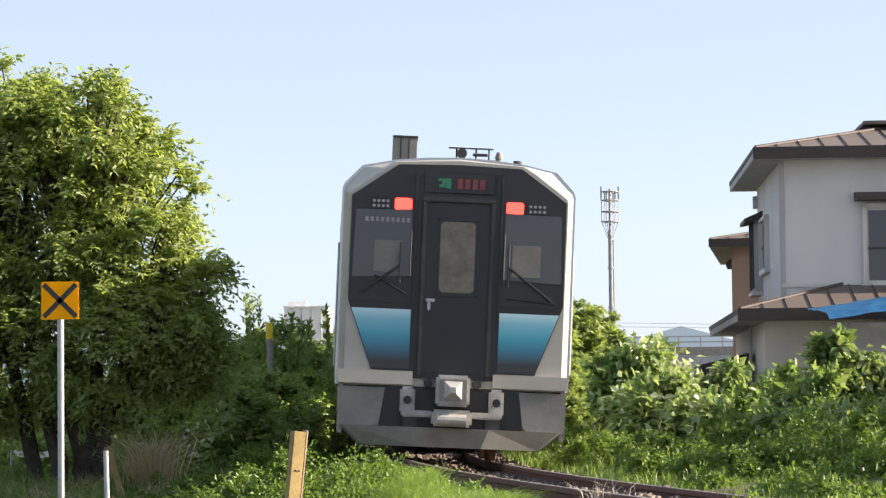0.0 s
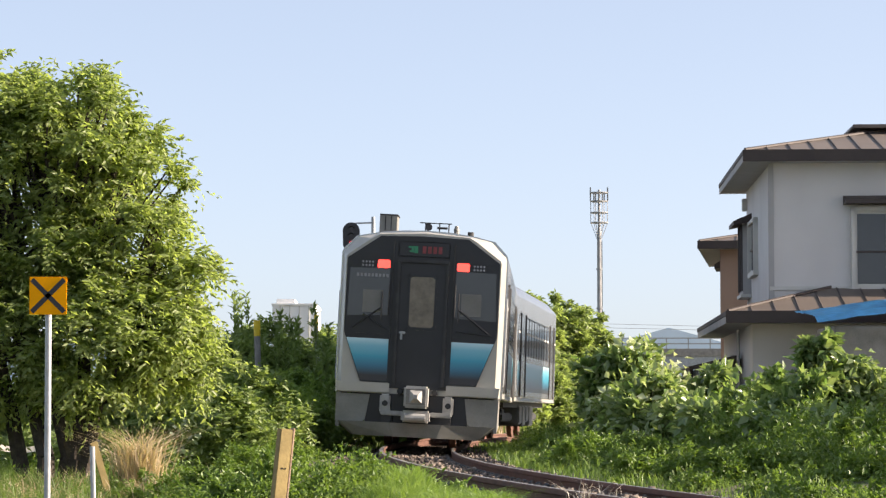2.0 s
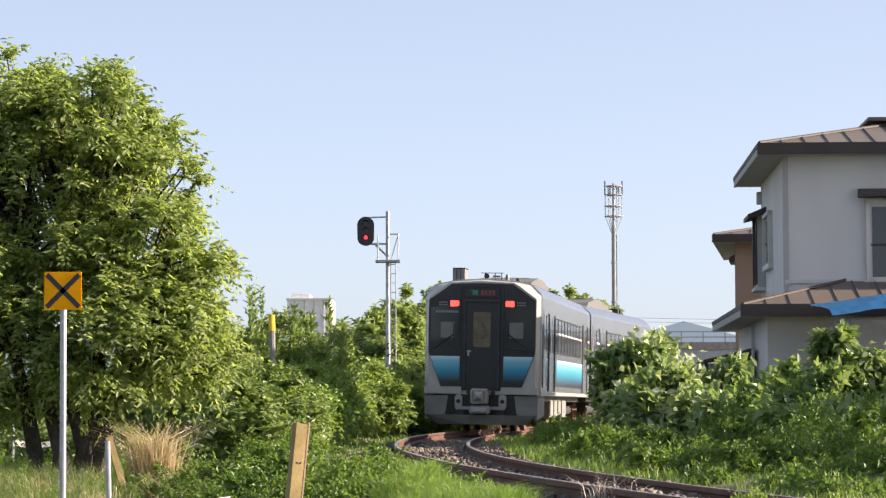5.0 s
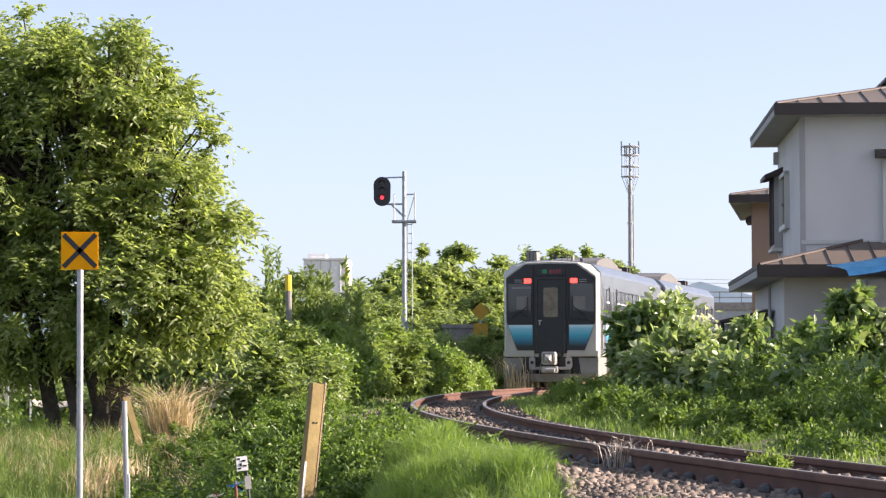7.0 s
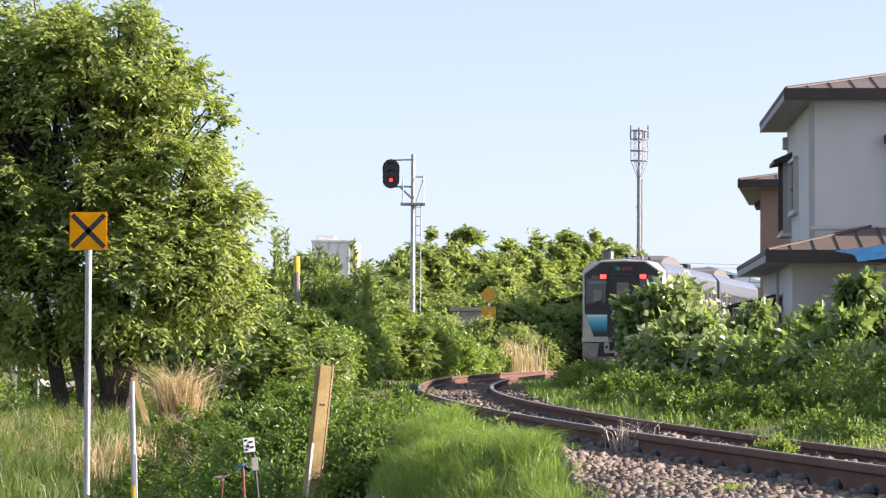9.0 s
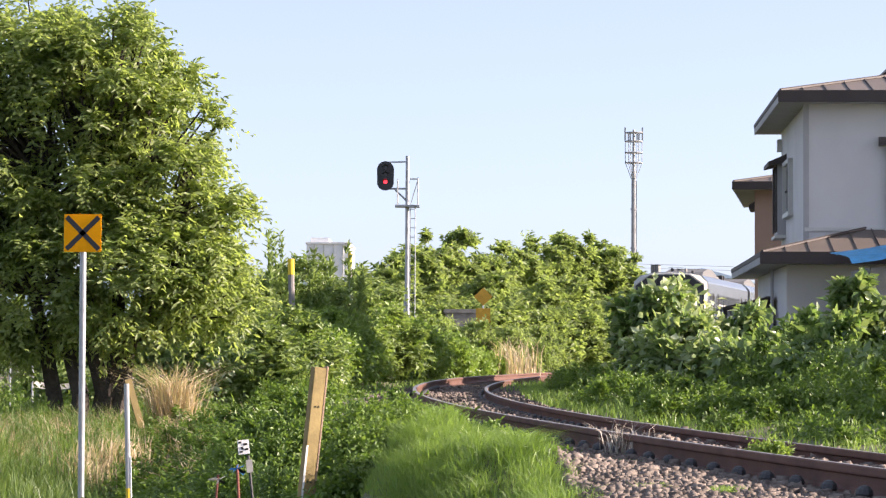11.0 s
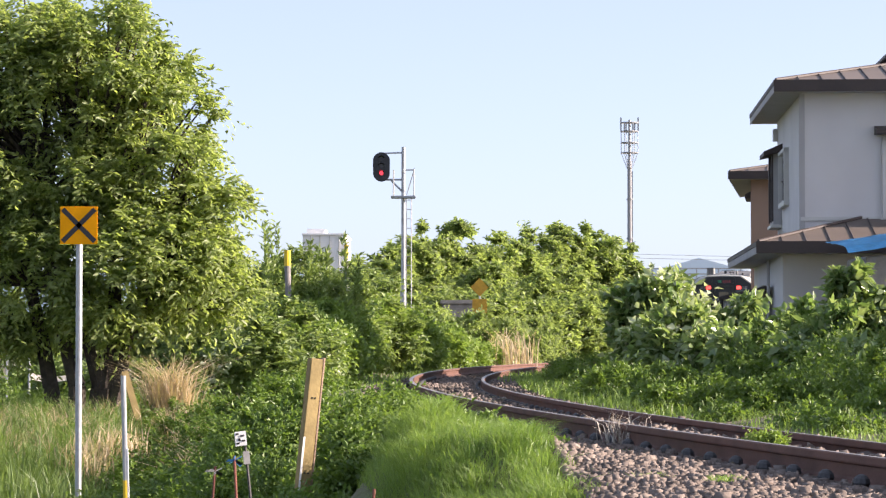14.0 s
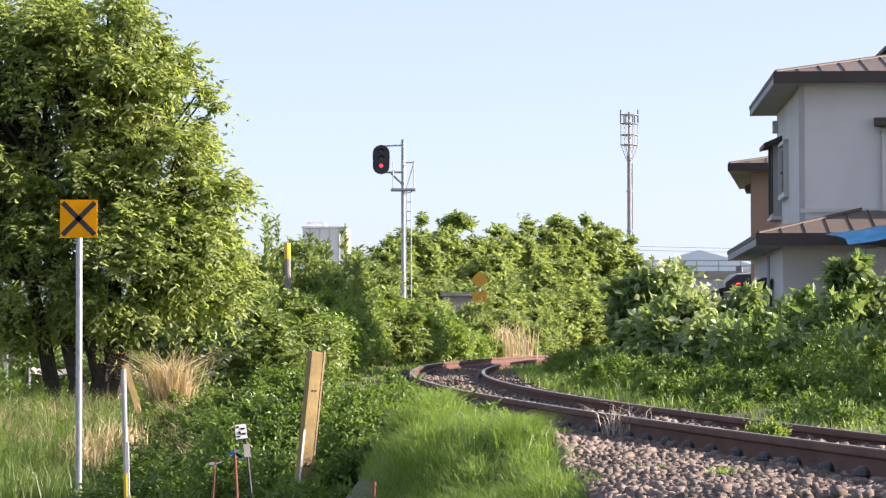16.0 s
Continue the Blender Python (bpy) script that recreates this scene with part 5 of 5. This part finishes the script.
part("plate", box(0.005, 0.05, -0.004, 0.004, 0.48, 0.57, 0.002), M_GREY, card)
for x, z, w, h in ((-0.022, 0.695, 0.01, 0.006), (0.012, 0.68, 0.014, 0.006), (-0.01, 0.655, 0.008, 0.01), (0.018, 0.645, 0.012, 0.006), (-0.02, 0.63, 0.01, 0.006)):
    part("blotch", box(x - w, x + w, -0.0075, -0.0045, z - h, z + h), M_BLACK, pl)

# posts with yellow heads behind the weeds
for x, y, top, r0 in ((-2.92, 52, 2.34, 0.06), (-2.08, 60, 2.74, 0.038)):
    po = thing("marker_post", "dark post with a yellow-painted head among the weeds", "post", Matrix.Translation((x, y, 0)) @ pose(0, 0, 0, 0, -1.5, 0), group="yellow-headed posts")
    part("shaft", rod((0, 0, -0.2), (0, 0, top - 0.02), r0, n=10), M_CONC, po)
    part("yellow_head", rod((0, 0, top - 0.3), (0, 0, top), r0 + 0.006, n=10), M_YTOP, po, "yellow band at the head")

board = thing("leaning_board", "weathered plank leaning among dry grass", "plank", Matrix.Translation((-3.85, 35.5, -0.75)) @ pose(0, 0, 0, 0, -17, 20))
part("plank", box(-0.045, 0.045, -0.015, 0.015, 0, 1.0, 0.004), M_WOOD, board)

# dry plants
r5 = np.random.default_rng(77)


def straw(name, label, spots, n, height, width, lean, spread, seed, material=M_STRAW, category="dry grass"):
    r = np.random.default_rng(seed)
    ch = []
    for x, y in spots:
        P = np.stack([x + r.normal(size=n) * spread, y + r.normal(size=n) * spread, np.zeros(n)], 1)
        P[:, 2] = ground_z_fast(P[:, :2])
        ch.append(blades(P, height, width, lean, r, bend=1.0))
    V, F = merge(ch)
    return tagged(new(name, bulk(name, V, F, material)), label, category, kind="stuff")


straw("dry_grass_clump", "arching clump of straw-coloured dead grass", [(-3.7, 36.4), (-3.55, 36.3)], 240, 1.2, 0.014, 0.55, 0.1, 41)
straw("dry_reeds", "upright straw-coloured dry stalks", [(-4.0, 32.5), (-4.15, 32.5), (-3.85, 32.8), (-4.3, 32.0), (-3.7, 32.4), (-4.05, 31.6)], 90, 0.85, 0.016, 0.15, 0.1, 42)
straw("dry_reeds", "pale dry stalks beside the far bend", [(1.9, 79), (2.1, 78.5), (1.7, 80), (2.3, 79.5)], 34, 1.45, 0.028, 0.25, 0.22, 43)
straw("dry_brush", "brown dry brush on the low ground", [(-5.6, 34), (-5.9, 35), (-6.4, 34), (-5.2, 35.5), (-3.0, 33), (-2.7, 30), (-4.5, 34.6), (-5.0, 33.6), (-6.0, 33), (-4.4, 36), (-3.3, 35), (-2.9, 31.5), (-5.6, 32.4)], 170, 0.6, 0.01, 0.6, 0.25, 44)
straw("dry_twigs", "thin pale dead twigs beside the rail", [(1.16, 18.2), (1.22, 18.25), (1.1, 18.3), (1.28, 18.1)], 22, 0.36, 0.006, 0.5, 0.05, 45, M_TWIG)
straw("dry_twigs", "thin pale dead stalks by the far rail bend", [(-0.2, 24.5), (0.05, 24.8), (2.35, 14.2)], 7, 0.3, 0.006, 0.25, 0.05, 46, M_TWIG)
lawn("rail_tuft", "small green tuft growing against the rail", "grass", 900, (1.0, 1.2, 16.9, 17.15), 0.09, 0.008, 0.9, M_GRASS, 47)
lawn("rail_tuft", "small green tufts growing through the stones", "grass", 420, (0.98, 1.1, 13.7, 13.9), 0.13, 0.008, 0.7, M_GRASS, 48)
lawn("rail_tuft", "small green tufts growing through the stones", "grass", 600, (1.3, 1.45, 13.2, 13.6), 0.12, 0.007, 0.5, M_GRASS, 49)
thicket("rail_weed", "bushy grey-green weed between the rails", "weeds", [(2.02, 17.2, 0.13, 0.07), (1.96, 17.3, 0.12, 0.03)], 120, 0.035, 0.016, M_VINE, 50, each=14, ragged=0.02)

tuft = np.random.default_rng(91)
spots = [(x, y) for x, y in zip(tuft.uniform(-0.4, 1.0, 220), tuft.uniform(13.6, 18.0, 260)) if x - track(s_of(y))[0] < -1.45 - 0.13 * max(0, 17 - y)]
straw("grass_tussock", "bright green tussocks of fine arching grass", spots, 90, 0.19, 0.005, 1.0, 0.05, 92, M_GRASS, "grass")
spots = [(x, y) for x, y in zip(tuft.uniform(-6.4, -3.9, 34), tuft.uniform(30, 34, 34))]
straw("grass_tussock", "long arching green grass on the low ground", spots, 60, 0.9, 0.013, 0.6, 0.12, 93, M_LONG, "grass")

# tall reedy shoots above the undergrowth
shoots = thing("reed_shoots", "tall leafy shoots rising above the undergrowth", "plants", Matrix.Translation((-3.2, 54, 0)), kind="stuff")
ch = []
for i in range(16):
    x, y, h = r5.uniform(-1.2, 1.6), r5.uniform(-1, 1), r5.uniform(2.2, 3.05) - (0.35 if i % 2 else 0)
    n = 120
    z = r5.uniform(0.4, 1, n) * h
    bend = 0.12 * (z / h) ** 2
    P = np.stack([x + bend * (1 if i % 2 else -1) + r5.normal(size=n) * 0.015, np.full(n, y), z], 1)
    D = np.concatenate([r5.normal(size=(n, 2)) * 0.6, np.full((n, 1), 0.9)], 1)
    ch.append(leaf_arrays(P, D, 0.15, 0.055, r5))
V, F = merge(ch)
part("leaves", bulk("shoot_leaves", V, F, M_FAR), None, shoots)

# overhead wires in the distance, on their poles
wire_line = thing("overhead_line", "thin dark wires strung between far grey poles", "power line", Matrix.Translation((10, 260, 0)))
for x in (0, 36):
    part("pole", rod((x, 0, 0), (x, 0, 9.9), 0.16, 0.11, n=8), M_CONC, wire_line)
for z0, z1 in ((9.3, 8.4), (8.9, 8.1)):
    part("wire", rod((0, 0, z0), (36, 0, z1), 0.02, n=5), M_GALV, wire_line)

# a small garden frame with a pale sheet beyond the tree
frame_g = thing("garden_frame", "small pale garden frame draped with a worn sheet", "garden frame", Matrix.Translation((-6.3, 43, ground_z(-6.3, 43))))
for x in (-0.55, -0.2, 0.5):
    part("post", rod((x, 0, -0.1), (x, 0, 1.15 if x < 0 else 0.75), 0.022, n=6), M_GALV, frame_g)
bm = bmesh.new()
vs = [[bm.verts.new((-0.2 + 0.14 * i, 0.02 * math.sin(i * 2.1) + 0.15 * j, 0.72 - 0.06 * math.sin(math.pi * i / 5) - 0.12 * (j == 0) - 0.03 * j)) for i in range(6)] for j in range(4)]
for j in range(3):
    for i in range(5):
        bm.faces.new((vs[j][i], vs[j][i + 1], vs[j + 1][i + 1], vs[j + 1][i]))
bmesh.ops.solidify(bm, geom=bm.faces[:], thickness=0.015)
part("sheet", bm, M_TAPEW, frame_g, "pale draped sheet")


# ---- what moves ----
def motions():
    times = [0.5 * i for i in range(33)]
    walk(tail_car, [(t, car_pose(end_at(t))) for t in times])
    walk(lead_car, [(t, car_pose(end_at(t) + GAP)) for t in times])


motions()
